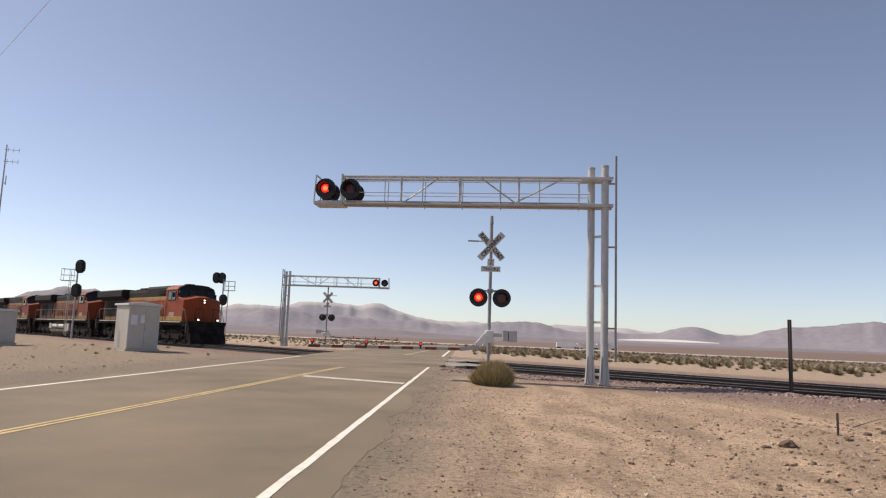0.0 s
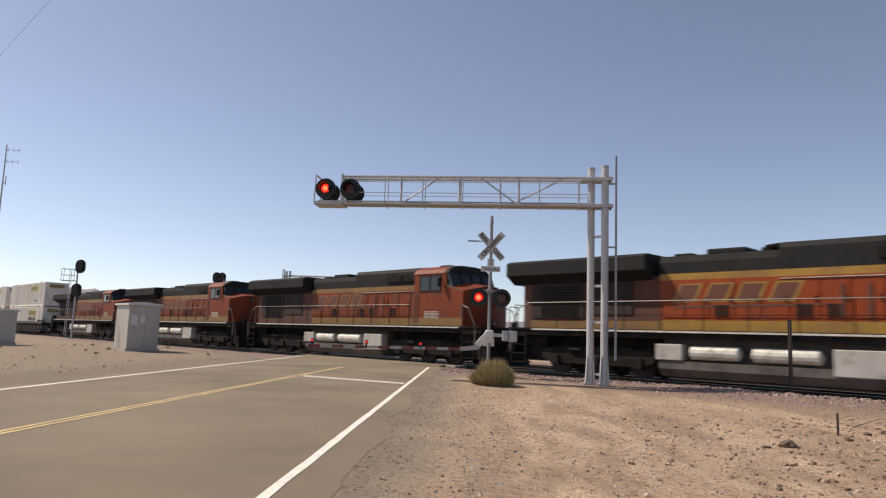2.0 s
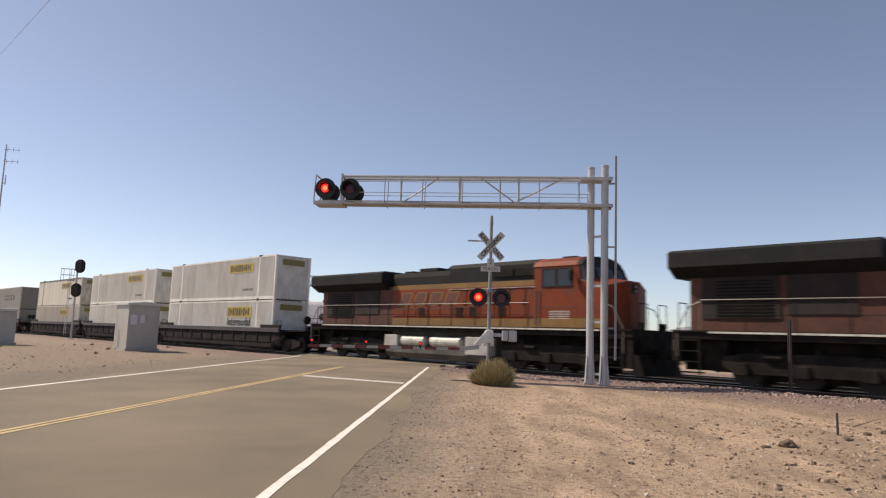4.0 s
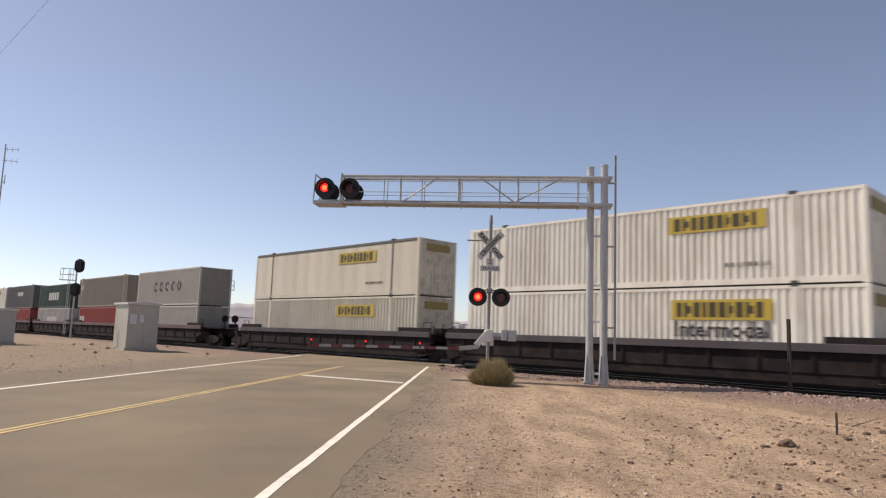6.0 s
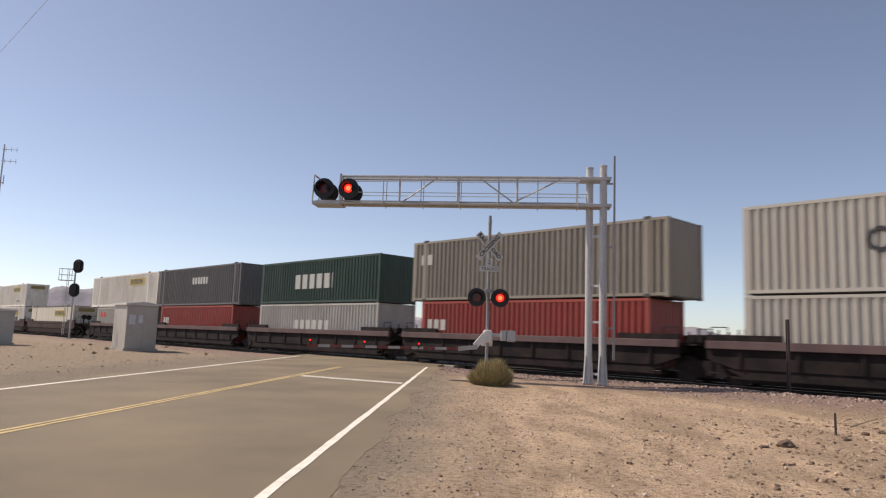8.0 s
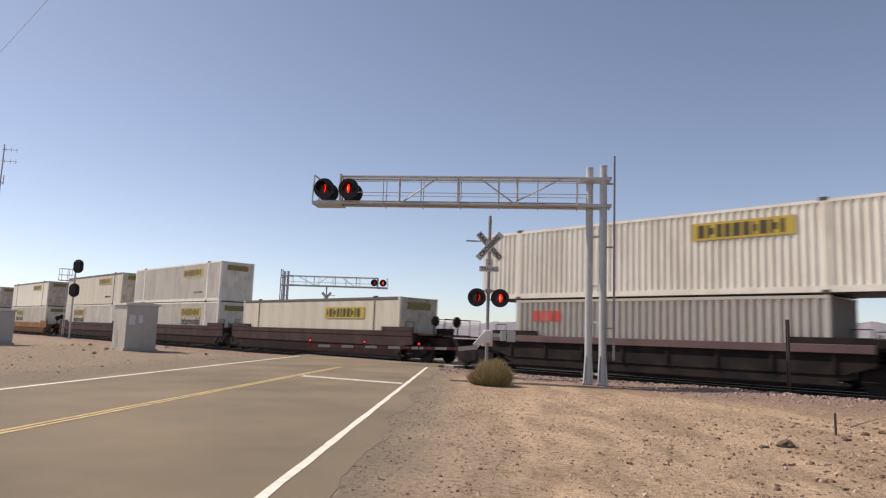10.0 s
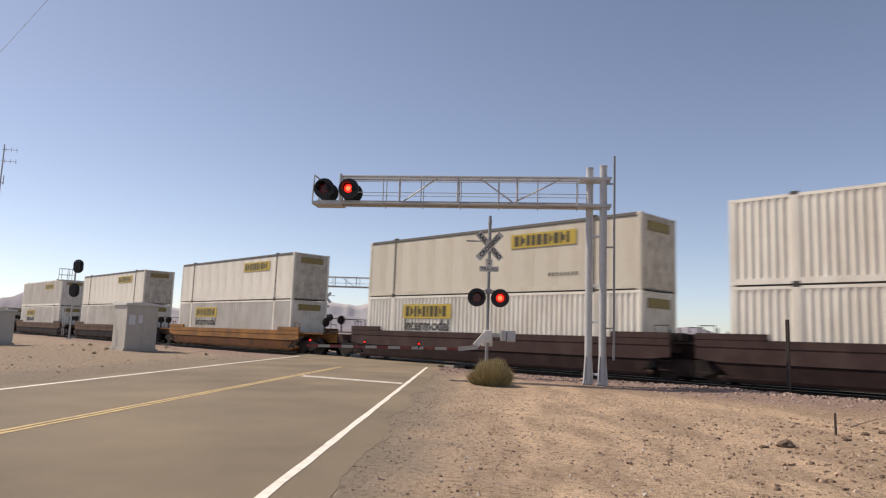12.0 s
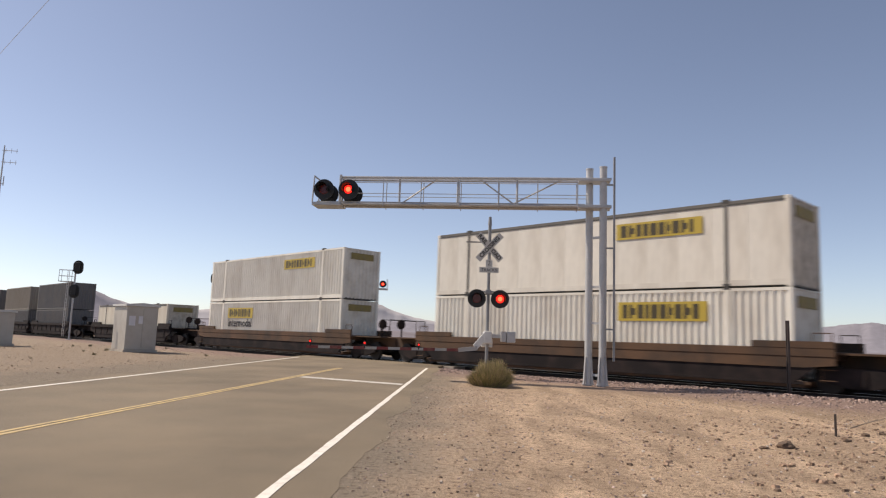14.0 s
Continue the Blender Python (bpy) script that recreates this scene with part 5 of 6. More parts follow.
def locomotive(q, lit, orange="orange", yellow="locoyellow"):
    """A six-axle diesel locomotive in the given paint; x 0 at the front coupler, running back to -22.66."""
    g = runs(thing("diesel_locomotive", "orange, yellow and dark green diesel freight locomotive" if lit else "grimy orange and dark green diesel freight locomotive", "locomotive", "locomotives"), q)
    # underframe and walkway
    bm = bmesh.new()
    box(bm, -21.9, -0.8, -1.5, 1.5, 1.48, 1.72, bevel=0.02)
    box(bm, -21.9, -0.8, -1.56, 1.56, 1.72, 1.78)
    box(bm, -21.5, -1.2, -0.6, 0.6, 1.1, 1.5)
    part("underframe", bm, "locoblack", g)
    bm = bmesh.new()
    for s in (-1, 1):
        ys = sorted((s * 1.50, s * 1.575))
        box(bm, -20.6, -2.2, *ys, 1.69, 1.75)
    part("sill_stripe", bm, "tank", g, "pale reflective stripe along the frame")
    for x0, x1 in ((-2.6, -0.75), (-21.7, -20.2)):
        bm = bmesh.new()
        box(bm, x0, x1, -1.05, 1.05, 0.45, 1.48, bevel=0.04)
        part("draft_box", bm, "locoblack", g)
    # fuel tank and air tanks
    bm = bmesh.new()
    prism(bm, [(-1.4, 0.72), (-1.4, 0.45), (-1.15, 0.18), (1.15, 0.18), (1.4, 0.45), (1.4, 0.72)], "x", -15.0, -7.9)
    box(bm, -15.0, -7.9, -1.0, 1.0, 0.72, 1.48)
    part("fuel_tank", bm, "fuel", g, "dusty black fuel tank")
    for s in (-1, 1):
        for x0, x1 in ((-13.8, -12.2), (-11.7, -9.75)):
            bm = bmesh.new()
            rod(bm, (x0, s * 1.25, 1.03), (x1, s * 1.25, 1.03), 0.24, seg=14)
            rod(bm, (x0 - 0.08, s * 1.25, 1.03), (x0, s * 1.25, 1.03), 0.12, 0.24, seg=14)
            rod(bm, (x1, s * 1.25, 1.03), (x1 + 0.08, s * 1.25, 1.03), 0.24, 0.12, seg=14)
            part("air_tank", bm, "tank", g, "cream cylindrical air tank", smooth=False)
        for x0, x1, zb in ((-15.1, -14.1, 0.74), (-9.35, -7.85, 0.5)):
            bm = bmesh.new()
            ys = sorted((s * 1.05, s * 1.46))
            box(bm, x0, x1, *ys, zb, 1.3, bevel=0.03)
            part("side_box", bm, "box_grey", g, "pale equipment box under the frame")
    # trucks
    for xc in (-4.9, -17.8):
        bm = bmesh.new()
        for y in (-1.1, 1.1):
            prism(bm, [(xc - 2.5, 0.62), (xc - 2.1, 0.42), (xc + 2.1, 0.42), (xc + 2.5, 0.62), (xc + 2.5, 0.95), (xc + 1.5, 1.1), (xc - 1.5, 1.1), (xc - 2.5, 0.95)], "y", y - 0.11, y + 0.11)
            for dx in (-1.85, 0, 1.85):
                box(bm, xc + dx - 0.2, xc + dx + 0.2, y - 0.2, y + 0.2, 0.35, 0.75, bevel=0.03)
                rod(bm, (xc + dx + 0.45, y, 0.8), (xc + dx + 0.45, y, 1.25), 0.1, seg=8)
            rod(bm, (xc - 1.1, y * 1.12, 0.95), (xc - 0.6, y * 1.12, 0.95), 0.11, seg=8)
        box(bm, xc - 2.4, xc + 2.4, -0.62, 0.62, 0.2, 1.1, bevel=0.05)
        t = part("truck", bm, "locoblack", g, "three-axle truck with cast side frames")
        for dx in (-1.85, 0, 1.85):
            bm = bmesh.new()
            wheelset(bm, xc + dx, 0.53)
            part("wheelset", bm, "wheel", t)
    # long hood: three horizontal bands
    X0, X1 = -15.2, -5.4
    for s0, z0, z1, mat, lab in ((0.93, 1.78, 2.14, yellow, "yellow lower stripe"), (0.93, 2.14, 3.57, orange, "orange hood side"), (0.93, 3.57, 3.80, yellow, "yellow upper stripe"), (0.93, 3.80, 4.2, "locodark", "dark green hood top")):
        bm = bmesh.new()
        box(bm, X0, X1, -s0, s0, z0, z1)
        part("hood_band", bm, mat, g, lab)
    bm = bmesh.new()
    prism(bm, [(-0.93, 4.2), (0.93, 4.2), (0.86, 4.44), (-0.86, 4.44)], "x", X0, -11.0)
    prism(bm, [(-0.93, 4.2), (0.93, 4.2), (0.93, 4.5), (0.8, 4.68), (-0.8, 4.68), (-0.93, 4.5)], "x", -11.0, X1)
    box(bm, -13.6, -12.2, -0.6, 0.6, 4.44, 4.66, bevel=0.05)
    box(bm, -14.9, -14.2, -0.45, 0.45, 4.44, 4.58, bevel=0.04)
    part("hood_top", bm, "locodark", g, "dark roof with vents and exhaust stack")
    bm = bmesh.new()
    for y in (-0.25, 0, 0.25):
        rod(bm, (-11.7, y, 4.66), (-11.25, y, 4.66), 0.05, 0.1, seg=10)
    box(bm, -11.8, -11.5, -0.35, 0.35, 4.42, 4.62)
    part("horn", bm, "locoblack", g)
    # hood doors and louvres on both sides
    for s in (-1, 1):
        for i in range(11):
            x = X0 + 0.15 + i * 0.88
            bm = bmesh.new()
            ys = sorted((s * 0.93, s * 0.955))
            box(bm, x, x + 0.8, *ys, 2.24, 3.47, bevel=0.006)
            d = part("hood_door", bm, orange, g)
            bm = bmesh.new()
            ys = sorted((s * 0.955, s * 0.985))
            box(bm, x + 0.68, x + 0.72, *ys, 2.75, 2.95)
            if i in (2, 5, 6, 8):
                for k in range(5):
                    box(bm, x + 0.12, x + 0.6, *ys, 2.30 + k * 0.08, 2.34 + k * 0.08)
            part("latch", bm, "locodark", d)
        # plain dark shapes where the railway's letters stand
        ys = sorted((s * 0.957, s * 0.962))
        for k in range(4):
            x = -14.6 + k * 1.1
            bm = bmesh.new()
            prism(bm, [(x - 0.10, 2.76), (x + 0.74, 2.76), (x + 1.06, 3.42), (x + 0.2, 3.42)], "y", *ys)
            part("emblem_edge", bm, yellow, g, "pale edge of a lettering block")
            bm = bmesh.new()
            prism(bm, [(x, 2.81), (x + 0.66, 2.81), (x + 0.92, 3.37), (x + 0.26, 3.37)], "y", *sorted((s * 0.962, s * 0.967)))
            part("emblem_block", bm, "old_emblem", g, "dark plain lettering block")
        bm = bmesh.new()
        prism(bm, [(-14.6, 2.56), (-9.9, 2.62), (-9.4, 2.70), (-14.6, 2.66)], "y", *ys)
        part("emblem_bar", bm, "old_emblem", g, "dark plain underline")
        # pale paint here is the highlight along the ledge
        bm = bmesh.new()
        box(bm, X0 + 4.2, X1, *sorted((s * 0.93, s * 0.99)), 3.485, 3.515)
        part("door_ledge", bm, "box_grey", g, "narrow ledge over the doors, highlight painted pale")
        for x0 in (-9.25, -8.52):
            bm = bmesh.new()
            box(bm, x0, x0 + 0.11, *sorted((s * 0.955, s * 0.985)), 2.26, 3.3)
            part("door_post", bm, "old_emblem", g, "dark upright between hood doors")
        bm = bmesh.new()
        for x0, x1 in ((-8.2, -7.0), (-6.9, -5.7)):
            ys = sorted((s * 0.93, s * 1.0))
            box(bm, x0, x1, *ys, 4.0, 4.32)
        part("inverter_grille", bm, "locoblack", g)
    # radiator section at the rear, wide wings; soot and wing shadow both in its colour
    bm = bmesh.new()
    box(bm, -21.55, -15.2, -0.93, 0.93, 1.78, 3.75)
    part("radiator_body", bm, "soot", g, "sooty brown rear hood, wing shade in its colour")
    bm = bmesh.new()
    prism(bm, [(-0.95, 3.6), (0.95, 3.6), (1.5, 3.95), (1.5, 4.45), (1.3, 4.56), (-1.3, 4.56), (-1.5, 4.45), (-1.5, 3.95)], "x", -22.1, -15.5)
    part("radiator_wing", bm, "locodark", g, "dark overhanging radiator wing")
    for s in (-1, 1):
        bm = bmesh.new()
        # grille reaches wide and dark to stand in for the wing's shadow
        ys = sorted((s * 0.93, s * 0.97))
        box(bm, -21.1, -18.5, *ys, 2.2, 3.6)
        box(bm, -18.3, -16.3, *ys, 2.35, 3.6)
        part("radiator_grille", bm, "soot_dark", g, "air intake grille, darkened for the wing's shadow")
        for i in range(12):
            z = 2.2 + i * 0.11
            bm = bmesh.new()
            ys = sorted((s * 0.97, s * 0.995))
            box(bm, -20.6, -18.7, *ys, z, z + 0.05)
            part("grille_slat", bm, "locoblack", g)
        bm = bmesh.new()
        ys = sorted((s * 0.93, s * 0.945))
        box(bm, -21.15, -15.25, *ys, 1.79, 2.1)
        part("radiator_stripe", bm, "soot" if not lit else "old_yellow", g)
    # cab
    bm = bmesh.new()
    prism(bm, [(-5.4, 1.78), (-3.3, 1.78), (-3.3, 4.3), (-5.4, 4.3)], "y", -1.5, 1.5)
    cab = part("cab", bm, orange, g, "orange cab")
    bm = bmesh.new()
    prism(bm, [(-1.53, 4.26), (1.53, 4.26), (1.36, 4.46), (0.95, 4.64), (0.4, 4.70), (-0.4, 4.70), (-0.95, 4.64), (-1.36, 4.46)], "x", -5.45, -3.28)
    part("cab_roof", bm, orange, cab, "sunlit orange cab roof")
    bm = bmesh.new()
    prism(bm, [(-1.5, 4.28), (1.5, 4.28), (1.34, 4.45), (0.94, 4.62), (0.4, 4.68), (-0.4, 4.68), (-0.94, 4.62), (-1.34, 4.45)], "x", -3.28, -3.06)
    part("roof_brow", bm, "locodark", cab, "dark brow over the windscreen")
    for s in (-1, 1):
        for x0, x1 in ((-4.95, -4.32), (-4.2, -3.55)):
            bm = bmesh.new()
            ys = sorted((s * 1.49, s * 1.515))
            box(bm, x0, x1, *ys, 3.46, 4.12)
            part("side_window", bm, "glass", cab, "dark side window")
        bm = bmesh.new()
        ys = sorted((s * 1.5, s * 1.53))
        box(bm, -5.0, -3.49, *ys, 3.40, 3.46)
        box(bm, -5.0, -3.49, *ys, 4.12, 4.17)
        for x in (-4.97, -4.26, -3.52):
            box(bm, x - 0.03, x + 0.03, *ys, 3.46, 4.12)
        part("window_frame", bm, "locodark", cab)
        bm = bmesh.new()
        ys = sorted((s * 1.5, s * 1.508))
        box(bm, -5.38, -3.32, *ys, 1.8, 2.16)
        part("cab_stripe", bm, yellow, cab)
        bm = bmesh.new()
        box(bm, -5.38, -3.32, *sorted((s * 1.5, s * 1.51)), 2.58, 2.63)
        part("cab_groove", bm, "old_emblem", cab, "dark horizontal seam")
        for k in range(5):
            bm = bmesh.new()
            ys = sorted((s * 1.509, s * 1.513))
            box(bm, -4.6, -3.6, *ys, 2.14 + k * 0.07, 2.17 + k * 0.07)
            part("notice_bar", bm, "tank", cab)
    bm = bmesh.new()
    prism(bm, [(-3.32, 3.5), (-2.72, 3.5), (-2.76, 3.62), (-3.08, 4.3), (-3.32, 4.3)], "y", -1.44, 1.44)
    part("windscreen", bm, "glass", cab, "dark raked windscreen")
    for y in (-0.72, 0.0, 0.72, 1.43):
        bm = bmesh.new()
        beam(bm, (-2.74, y, 3.62), (-3.06, y, 4.3), 0.07, 0.05)
        part("windscreen_pillar", bm, "locodark", cab)
    for y in (-1.46, 1.46):
        bm = bmesh.new()
        prism(bm, [(-3.3, 3.5), (-3.1, 3.5), (-3.2, 4.3), (-3.3, 4.3)], "y", y - 0.04, y + 0.04)
        part("corner_pillar", bm, orange, cab, "orange pillar beside the windscreen")
    for s in (-1, 1):
        bm = bmesh.new()
        beam(bm, (-3.42, s * 1.52, 3.95), (-3.42, s * 1.72, 3.95), 0.03, 0.03)
        box(bm, -3.46, -3.38, *sorted((s * 1.62, s * 1.80)), 3.62, 4.02, bevel=0.01)
        part("mirror", bm, "locodark", cab, "dark side mirror")
        for x in (-5.3, -5.1):
            bm = bmesh.new()
            rod(bm, (x, s * 1.53, 1.9), (x, s * 1.53, 3.3), 0.016, seg=6)
            part("grab_rail", bm, "handrail", cab, "pale grab rail beside the cab door")
    bm = bmesh.new()
    box(bm, -4.9, -4.2, -0.3, 0.3, 4.69, 4.8, bevel=0.03)
    part("cooling_unit", bm, "locodark", cab, "low dark box on the cab roof")
    # nose: full width as far as two raked facets that meet a narrow flat front
    bm = bmesh.new()
    lo = [(-3.3, -1.5), (-2.02, -1.5), (-1.66, -0.36), (-1.66, 0.36), (-2.02, 1.5), (-3.3, 1.5)]
    up = (3.72, 3.40, 3.66, 3.66, 3.40, 3.72)
    a = [bm.verts.new((x, y, 1.78)) for x, y in lo]
    b = [bm.verts.new((x, y, z)) for (x, y), z in zip(lo, up)]
    bm.faces.new(a[::-1])
    top = [bm.verts.new((-2.8, y, 3.86)) for y in (-0.4, 0.4)]
    bm.faces.new((b[0], b[1], top[0]))
    bm.faces.new((b[1], b[2], top[0]))
    bm.faces.new((b[2], b[3], top[1], top[0]))
    bm.faces.new((b[3], b[4], top[1]))
    bm.faces.new((b[4], b[5], top[1]))
    bm.faces.new((b[5], b[0], top[0], top[1]))
    for i in range(6):
        j = (i + 1) % 6
        bm.faces.new((a[i], a[j], b[j], b[i]))
    nose = part("nose", bm, orange, g, "faceted orange nose")
    for s in (-1, 1):
        bm = bmesh.new()
        beam(bm, (-3.1, s * 1.495, 3.67), (-2.02, s * 1.495, 3.40), 0.035, 0.035)
        beam(bm, (-2.02, s * 1.495, 3.40), (-1.66, s * 0.36, 3.66), 0.035, 0.035)
        part("nose_edge", bm, "handrail", nose, "pale edge stripe")
    for s in (-1, 1):
        bm = bmesh.new()
        ys = sorted((s * 1.49, s * 1.508))
        box(bm, -3.3, -2.04, *ys, 1.80, 2.16)
        part("nose_stripe", bm, yellow, nose)
    bm = bmesh.new()
    box(bm, -1.67, -1.63, -0.3, 0.3, 1.85, 2.95, bevel=0.01)
    part("nose_door", bm, orange, nose)
    bm = bmesh.new()
    box(bm, -1.68, -1.61, -0.12, 0.12, 3.17, 3.56, bevel=0.02)
    part("headlight_box", bm, "locodark", nose)
    for z in (3.27, 3.45):
        bm = bmesh.new()
        rod(bm, (-1.615, 0.0, z), (-1.59, 0.0, z), 0.06, seg=14)
        part("headlight", bm, "whitelight" if lit else "glass", nose, "lit headlight" if lit else "unlit headlight")
    for y in (-0.78, 0.78):
        bm = bmesh.new()
        rod(bm, (-0.80, y, 1.92), (-0.72, y, 1.92), 0.06, seg=14)
        part("ditch_light", bm, "whitelight" if lit else "glass", nose, "lit ditch light" if lit else "unlit ditch light")
    # pilot, plow, coupler, steps
    bm = bmesh.new()
    box(bm, -1.2, -0.85, -1.45, 1.45, 0.35, 1.78)
    box(bm, -1.7, -0.82, -1.05, 1.05, 1.72, 1.78)
    for y in (-0.78, 0.78):
        box(bm, -0.98, -0.82, y - 0.12, y + 0.12, 1.78, 2.05)
    prism(bm, [(-0.86, 0.12), (-0.42, 0.10), (-0.62, 0.8), (-0.86, 0.9)], "y", -1.42, 1.42)
    part("pilot_plow", bm, "locoblack", g, "black pilot with snow plow")
    for xe, s, out in ((-1.1, 1, 1.2), (-21.85, -1, 0.82)):
        bm = bmesh.new()
        box(bm, min(xe, xe + s * out), max(xe, xe + s * out), -0.15, 0.15, 0.72, 1.05, bevel=0.03)
        part("coupler", bm, "locoblack", g)
        for y in (-1.3, 1.3):
            for k in range(4):
                bm = bmesh.new()
                box(bm, min(xe - s * 0.9, xe - s * 0.15), max(xe - s * 0.9, xe - s * 0.15), y - 0.2, y + 0.2, 0.35 + k * 0.36, 0.39 + k * 0.36)
                part("step", bm, "locoblack", g)
            for x in (xe - s * 0.9, xe - s * 0.15):
                bm = bmesh.new()
                beam(bm, (x, y + (0.2 if y > 0 else -0.2), 0.3), (x, y + (0.2 if y > 0 else -0.2), 1.75), 0.05, 0.05)
                part("step_stringer", bm, "locoblack", g)
            bm = bmesh.new()
            yy = y * 1.16
            handrail(bm, [(xe - s * 0.95, yy, 1.78), (xe - s * 0.95, yy, 2.75)], 0.022)
            handrail(bm, [(xe - s * 0.1, yy, 0.9), (xe - s * 0.1, yy, 1.8), (xe - s * 0.55, yy, 2.6), (xe - s * 0.95, yy, 2.75)], 0.022)
            part("step_rail", bm, "handrail", g, "dusty handrail beside the steps")
    bm = bmesh.new()
    box(bm, -21.95, -21.6, -1.45, 1.45, 0.75, 1.7)
    part("rear_pilot", bm, "locoblack", g)
    bm = bmesh.new()
    for y in (-1.0, -0.4, 0.4, 1.0):
        for x in (-0.85, -21.95):
            rod(bm, (x, y, 1.75), (x, y, 2.75), 0.02, seg=6)
    for x in (-0.85, -21.95):
        rod(bm, (x, -1.0, 2.75), (x, -0.4, 2.75), 0.02, seg=6)
        rod(bm, (x, 0.4, 2.75), (x, 1.0, 2.75), 0.02, seg=6)
    part("end_railing", bm, "locoblack", g)
    for s in (-1, 1):
        # top rail is coloured paler than the posts to give its shine
        bm = bmesh.new()
        handrail(bm, [(-20.9, s * 1.5, 2.8), (-5.7, s * 1.5, 2.8)], 0.021)
        part("top_rail", bm, "handrail", g, "top handrail, paler than its posts for its shine")
        bm = bmesh.new()
        handrail(bm, [(-20.9, s * 1.5, 2.3), (-5.7, s * 1.5, 2.3)], 0.012)
        for i in range(11):
            x = -20.9 + i * 1.52
            rod(bm, (x, s * 1.5, 1.78), (x, s * 1.5, 2.8), 0.022, seg=6)
        part("walkway_railing", bm, "locoblack", g, "black walkway railing")
    return g


locomotive(-50.5, True)
second = locomotive(-73.16, False, "old_orange", "old_yellow")
for i in (2, 3):
    q = -50.5 - 22.66 * i
    TRAIN.append((copy_thing(second, on_track(q)), q))


# ---- scrub ----
def tuft(name, m, count, spread, height, mats, label, seed):
    """A clump of many thin bent stems."""
    g = thing(name, label, "bush", m=m)
    rng = random.Random(seed)
    for k, mat in enumerate(mats):
        bm = bmesh.new()
        for i in range(count // len(mats)):
            a, t = rng.uniform(0, 2 * math.pi), rng.random() ** 0.6
            r0 = spread * 0.72 * t
            p = Vector((math.cos(a) * r0, math.sin(a) * r0, 0))
            lean = Vector((math.cos(a) * t * 0.55 + rng.uniform(-0.4, 0.4), math.sin(a) * t * 0.55 + rng.uniform(-0.4, 0.4), 0)) * spread * 0.6
            h = height * rng.uniform(0.45, 1.0) * math.sqrt(max(0.2, 1 - 0.75 * t * t)) * (0.85 + 0.45 * noise.noise((p.x * 4.2, p.y * 4.2, seed)))
            tip = p + lean + Vector((0, 0, h))
            half = p.lerp(tip, 0.5) + Vector((rng.uniform(-0.04, 0.04), rng.uniform(-0.04, 0.04), h * 0.1))
            w = rng.uniform(0.002, 0.0055)
            side = Vector((-math.sin(a * 3 + i), math.cos(a * 3 + i), 0)) * w
            v = [bm.verts.new(x) for x in (p - side, p + side, half + side, half - side, tip)]
            bm.faces.new((v[0], v[1], v[2], v[3]))
            bm.faces.new((v[3], v[2], v[4]))
        part("foliage", bm, mat, g)
    return g


tuft("dry_bush", pose(1.5, 19.75, -0.05), 14000, 0.62, 0.90, ("scrub_dry", "scrub_dry", "scrub_green", "scrub"), "straw and olive clump of dry desert bush", 5)
tuft("dry_bush", pose(-20.6, 31.0, 0.0), 1400, 0.6, 0.6, ("scrub_dry", "scrub_green"), "dry desert bush beside the road", 6)


def scrub_field(name, count, place, size, mats, label, seed, blades=26):
    """Low desert shrubs: small clumps of leaf blades, joined, for ground far off."""
    rng = np.random.default_rng(seed)
    vs, fs, k = [], [], 0
    for i in range(count):
        x, y = place(rng)
        s = size[0] + (size[1] - size[0]) * rng.random() ** 2
        z = land(x, y)
        for j in range(blades):
            a, e = rng.random() * 6.283, 0.25 + 1.2 * rng.random()
            d = np.array((math.cos(a) * math.cos(e), math.sin(a) * math.cos(e), math.sin(e) * 0.8)) * s * (0.5 + 0.5 * rng.random())
            p = np.array((x, y, z)) + d * 0.3
            w = np.array((-math.sin(a + 1), math.cos(a + 1), 0.6 * rng.random())) * s * (0.13 if blades < 40 else 0.07)
            vs += [p - w, p + w, p + d]
            fs.append((k, k + 1, k + 2))
            k += 3
    me = bpy.data.meshes.new(name)
    me.from_pydata([tuple(v) for v in vs], [], fs)
    me.materials.append(M[mats])
    tagged(new(name, me), label, "scrub", kind="stuff")


def beyond(rng):
    d = 52 + 180 * rng.random()
    a = radians(-40 + 78 * rng.random())
    x, y = math.sin(a) * d / 0.75, math.cos(a) * d
    m = N.x * x + N.y * y
    return (x, y) if m > 36 and not left_edge(y) - 2 < x < right_edge(y) + 2 else beyond(rng)


def way_beyond(rng):
    d = 180 + 700 * rng.random() ** 1.3
    a = radians(-38 + 76 * rng.random())
    return math.sin(a) * d, math.cos(a) * d


scrub_field("desert_scrub", 3000, beyond, (0.12, 0.42), "scrub", "low olive and straw desert scrub", 21)
scrub_field("desert_scrub", 2600, beyond, (0.10, 0.30), "scrub_straw", "low straw-coloured desert scrub", 22)


def behind_track(rng):
    s = -80 + 110 * rng.random()
    p = N * (FAR + 12 + 26 * rng.random()) + U * s
    return (p.x, p.y) if p.x > right_edge(p.y) + 3 else behind_track(rng)


scrub_field("desert_scrub", 1300, behind_track, (0.16, 0.55), "scrub", "rounded olive bushes beyond the tracks", 25, 90)
def left_verge(rng):
    y = 24 + 24 * rng.random()
    return left_edge(y) - 2.6 - 16 * rng.random() ** 1.4, y


scrub_field("desert_scrub", 24, left_verge, (0.05, 0.22), "scrub", "small dry tufts on the bare verge", 27, 60)
scrub_field("desert_scrub", 2500, way_beyond, (0.35, 0.9), "scrub", "distant desert scrub across the flat", 23)


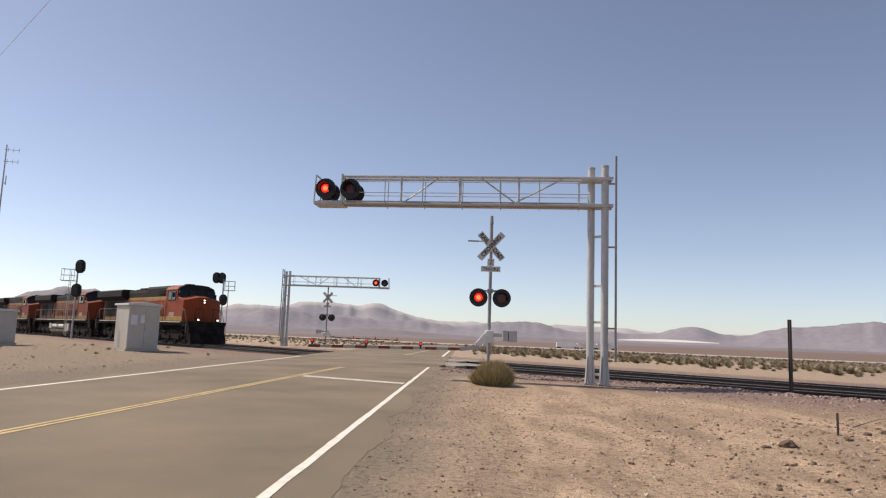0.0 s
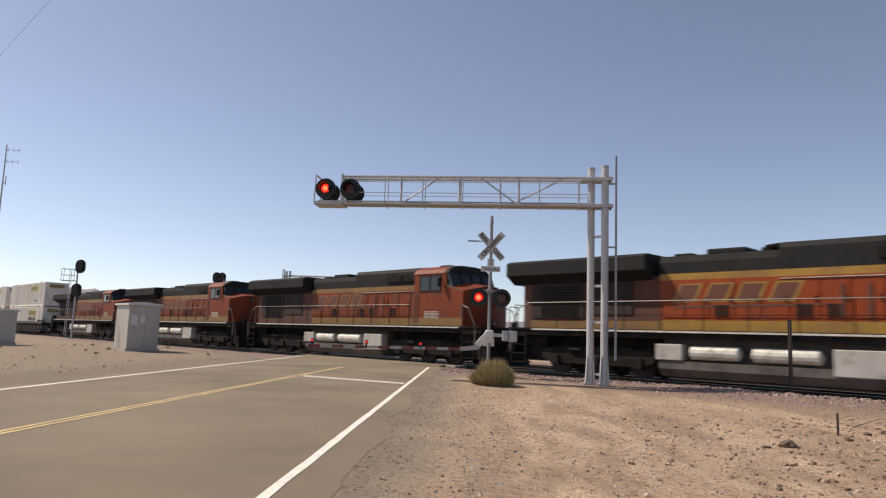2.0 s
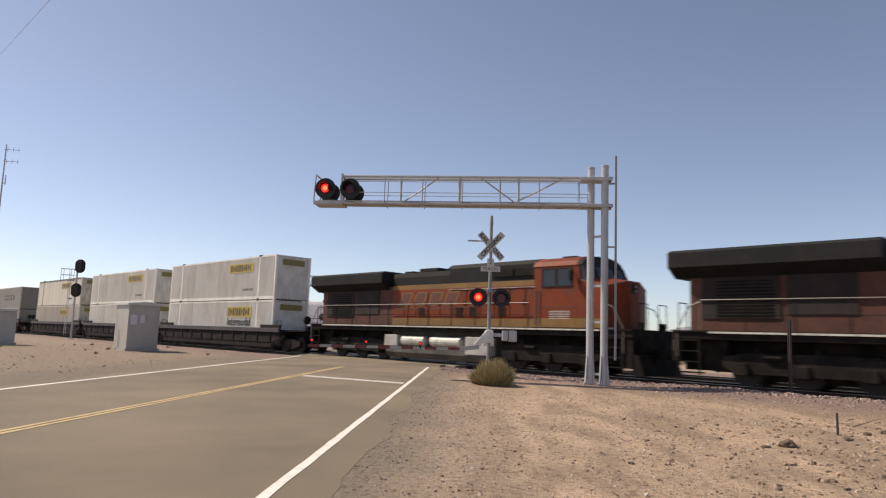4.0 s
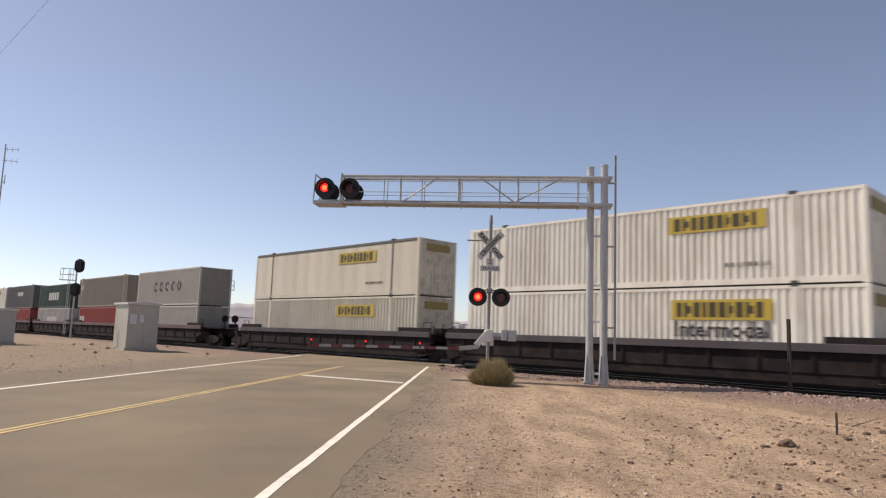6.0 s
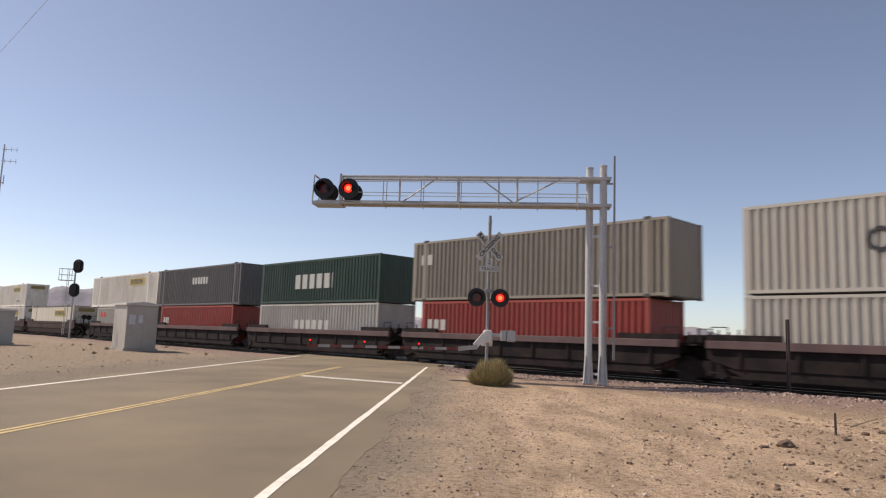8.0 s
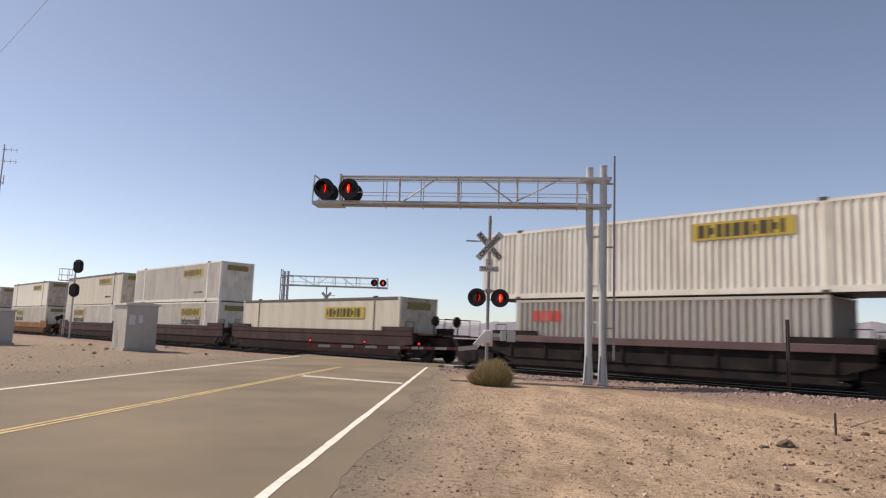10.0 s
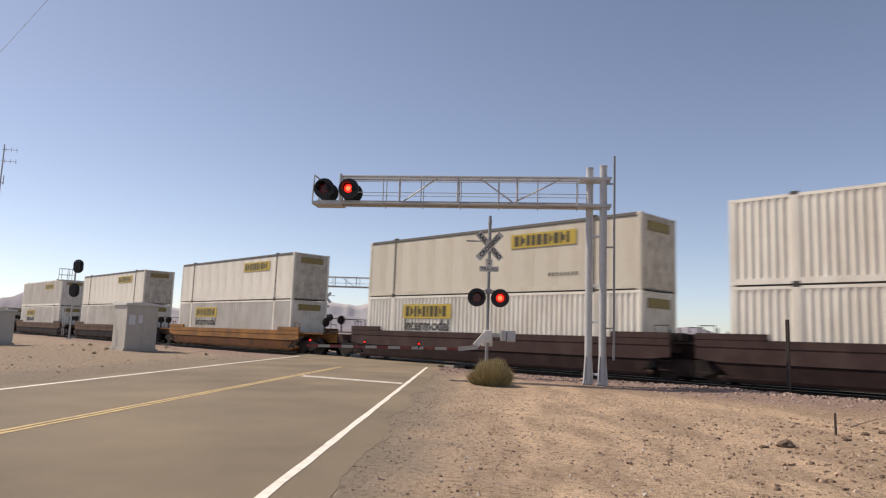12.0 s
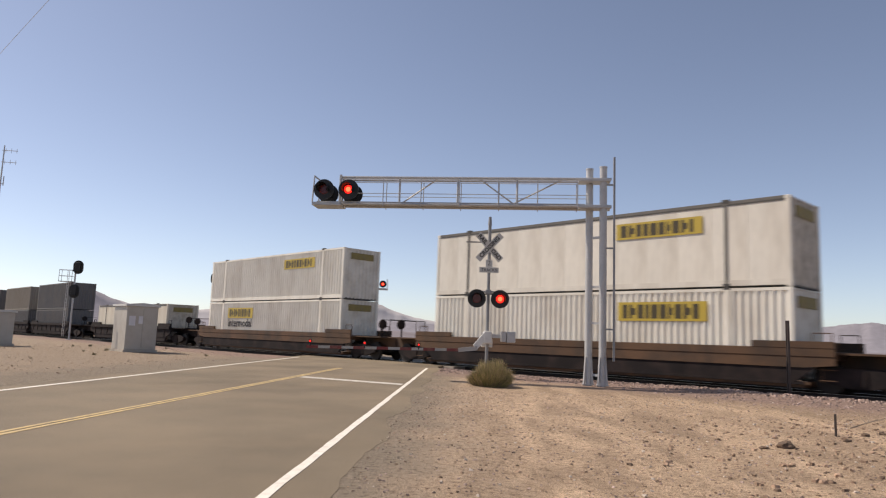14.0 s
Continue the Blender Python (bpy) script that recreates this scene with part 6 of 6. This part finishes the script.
def stone_thing(x, y, size, seed, label="rough brown desert rock lying on dirt", flat=0.6, dark=False):
    rng = random.Random(seed)
    bm = bmesh.new()
    bmesh.ops.create_icosphere(bm, subdivisions=2, radius=size)
    for v in bm.verts:
        v.co *= 1 + 0.45 * noise.noise(v.co * (1.6 / size) + Vector((seed, 0, 0)))
        v.co.z *= flat
        v.co.x *= 1.25
    ob = new("rock", finish(bm, "rock", "dark_rock" if dark else "rock"))
    ob.matrix_basis = pose(x, y, land(x, y) + size * flat * 0.45, 0, 0, rng.uniform(0, 360))
    tagged(ob, label, "rock", "rocks on the dirt")


for i, (x, y, s) in enumerate(((4.88, 9.9, 0.105), (4.5, 9.75, 0.05), (6.9, 11.4, 0.06), (7.35, 11.7, 0.05), (4.05, 8.3, 0.045), (4.35, 7.7, 0.04), (6.0, 8.75, 0.06), (5.6, 8.1, 0.05),
                               (0.85, 7.2, 0.028), (6.2, 10.7, 0.05), (3.4, 11.0, 0.04), (5.2, 10.9, 0.04), (2.6, 8.0, 0.03), (6.6, 9.8, 0.05), (4.9, 7.5, 0.035), (5.9, 9.6, 0.04))):
    stone_thing(x, y, s, i + 1, dark=s >= 0.05)


def branch():
    g = thing("dead_branch", "bleached dead branch lying on the dirt", "branch", m=pose(7.0, 11.6, 0.05, 0, 0, 20))
    for i, (a, b, r) in enumerate((((-0.3, 0, 0.0), (0.45, 0.1, 0.12), 0.012), ((-0.05, 0.02, 0.05), (0.3, -0.25, 0.2), 0.008), ((0.15, 0.05, 0.07), (0.5, 0.3, 0.1), 0.008),
                                ((0.1, 0.03, 0.06), (0.2, 0.3, 0.22), 0.006), ((-0.2, 0, 0.01), (-0.1, 0.25, 0.15), 0.006))):
        bm = bmesh.new()
        rod(bm, a, b, r, r * 0.4, seg=6)
        part("limb", bm, "wood", g)


branch()


# ---- a truck on the far highway ----
def far_truck():
    g = thing("semi_truck", "white semi truck on the distant highway", "truck")
    bm = bmesh.new()
    box(bm, -8, 6, -1.3, 1.3, 1.1, 4.0, bevel=0.05)
    part("trailer", bm, "truck_white", g, "plain white trailer")
    bm = bmesh.new()
    prism(bm, [(-12.6, 0.9), (-8.7, 0.9), (-8.7, 3.8), (-10.4, 3.5), (-10.9, 2.3), (-12.5, 2.0)], "y", -1.2, 1.2)
    part("cab", bm, "truck_white", g)
    for x in (-11.8, -9.2, -7.6, 3.4, 4.8):
        bm = bmesh.new()
        for y in (-1.2, 1.0):
            rod(bm, (x, y, 0.52), (x, y + 0.25, 0.52), 0.52, seg=14)
        part("wheel", bm, "tyre", g)
    return g


TRUCK = far_truck()
EASTBOUND = copy_thing(TRUCK, pose(88, 494, land(90, 490) + 0.76, 0, 0, 180))


def far_highway():
    """A low bank across the flat that carries a pale road."""
    bm = bmesh.new()
    rows = []
    for i in range(64):
        x = -280 + i * 15
        rows.append([bm.verts.new((x, y, land(x, y) + h)) for y, h in ((481, -0.6), (485, 0.75), (497, 0.75), (503, -0.6))])
    for p, q in zip(rows, rows[1:]):
        for i in range(3):
            bm.faces.new((p[i], q[i], q[i + 1], p[i + 1]))
    tagged(new("highway", finish(bm, "highway", "highway")), "pale distant highway on a low bank", "road", kind="structure")


far_highway()


# ---- what moves ----
def motions():
    for ob, q in TRAIN:
        z = ob.matrix_basis.translation.z
        walk(ob, [(0.0, on_track(q, z=z)), (14.0, on_track(q + SPEED * 14.0, z=z))])
    walk(TRUCK, [(0.0, pose(117, 488, land(90, 490) + 0.76)), (14.0, pose(-163, 488, land(90, 490) + 0.76))])
    walk(EASTBOUND, [(0.0, pose(88, 494, land(90, 490) + 0.76, 0, 0, 180)), (14.0, pose(396, 494, land(90, 490) + 0.76, 0, 0, 180))])
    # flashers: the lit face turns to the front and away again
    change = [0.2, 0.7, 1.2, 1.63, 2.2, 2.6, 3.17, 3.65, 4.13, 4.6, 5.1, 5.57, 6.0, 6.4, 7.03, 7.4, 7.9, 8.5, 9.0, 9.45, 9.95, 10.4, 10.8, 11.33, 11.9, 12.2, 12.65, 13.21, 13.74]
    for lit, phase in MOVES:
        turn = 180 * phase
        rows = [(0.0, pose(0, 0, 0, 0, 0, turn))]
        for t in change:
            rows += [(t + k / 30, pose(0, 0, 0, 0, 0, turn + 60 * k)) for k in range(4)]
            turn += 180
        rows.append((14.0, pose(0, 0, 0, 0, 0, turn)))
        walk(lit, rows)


motions()
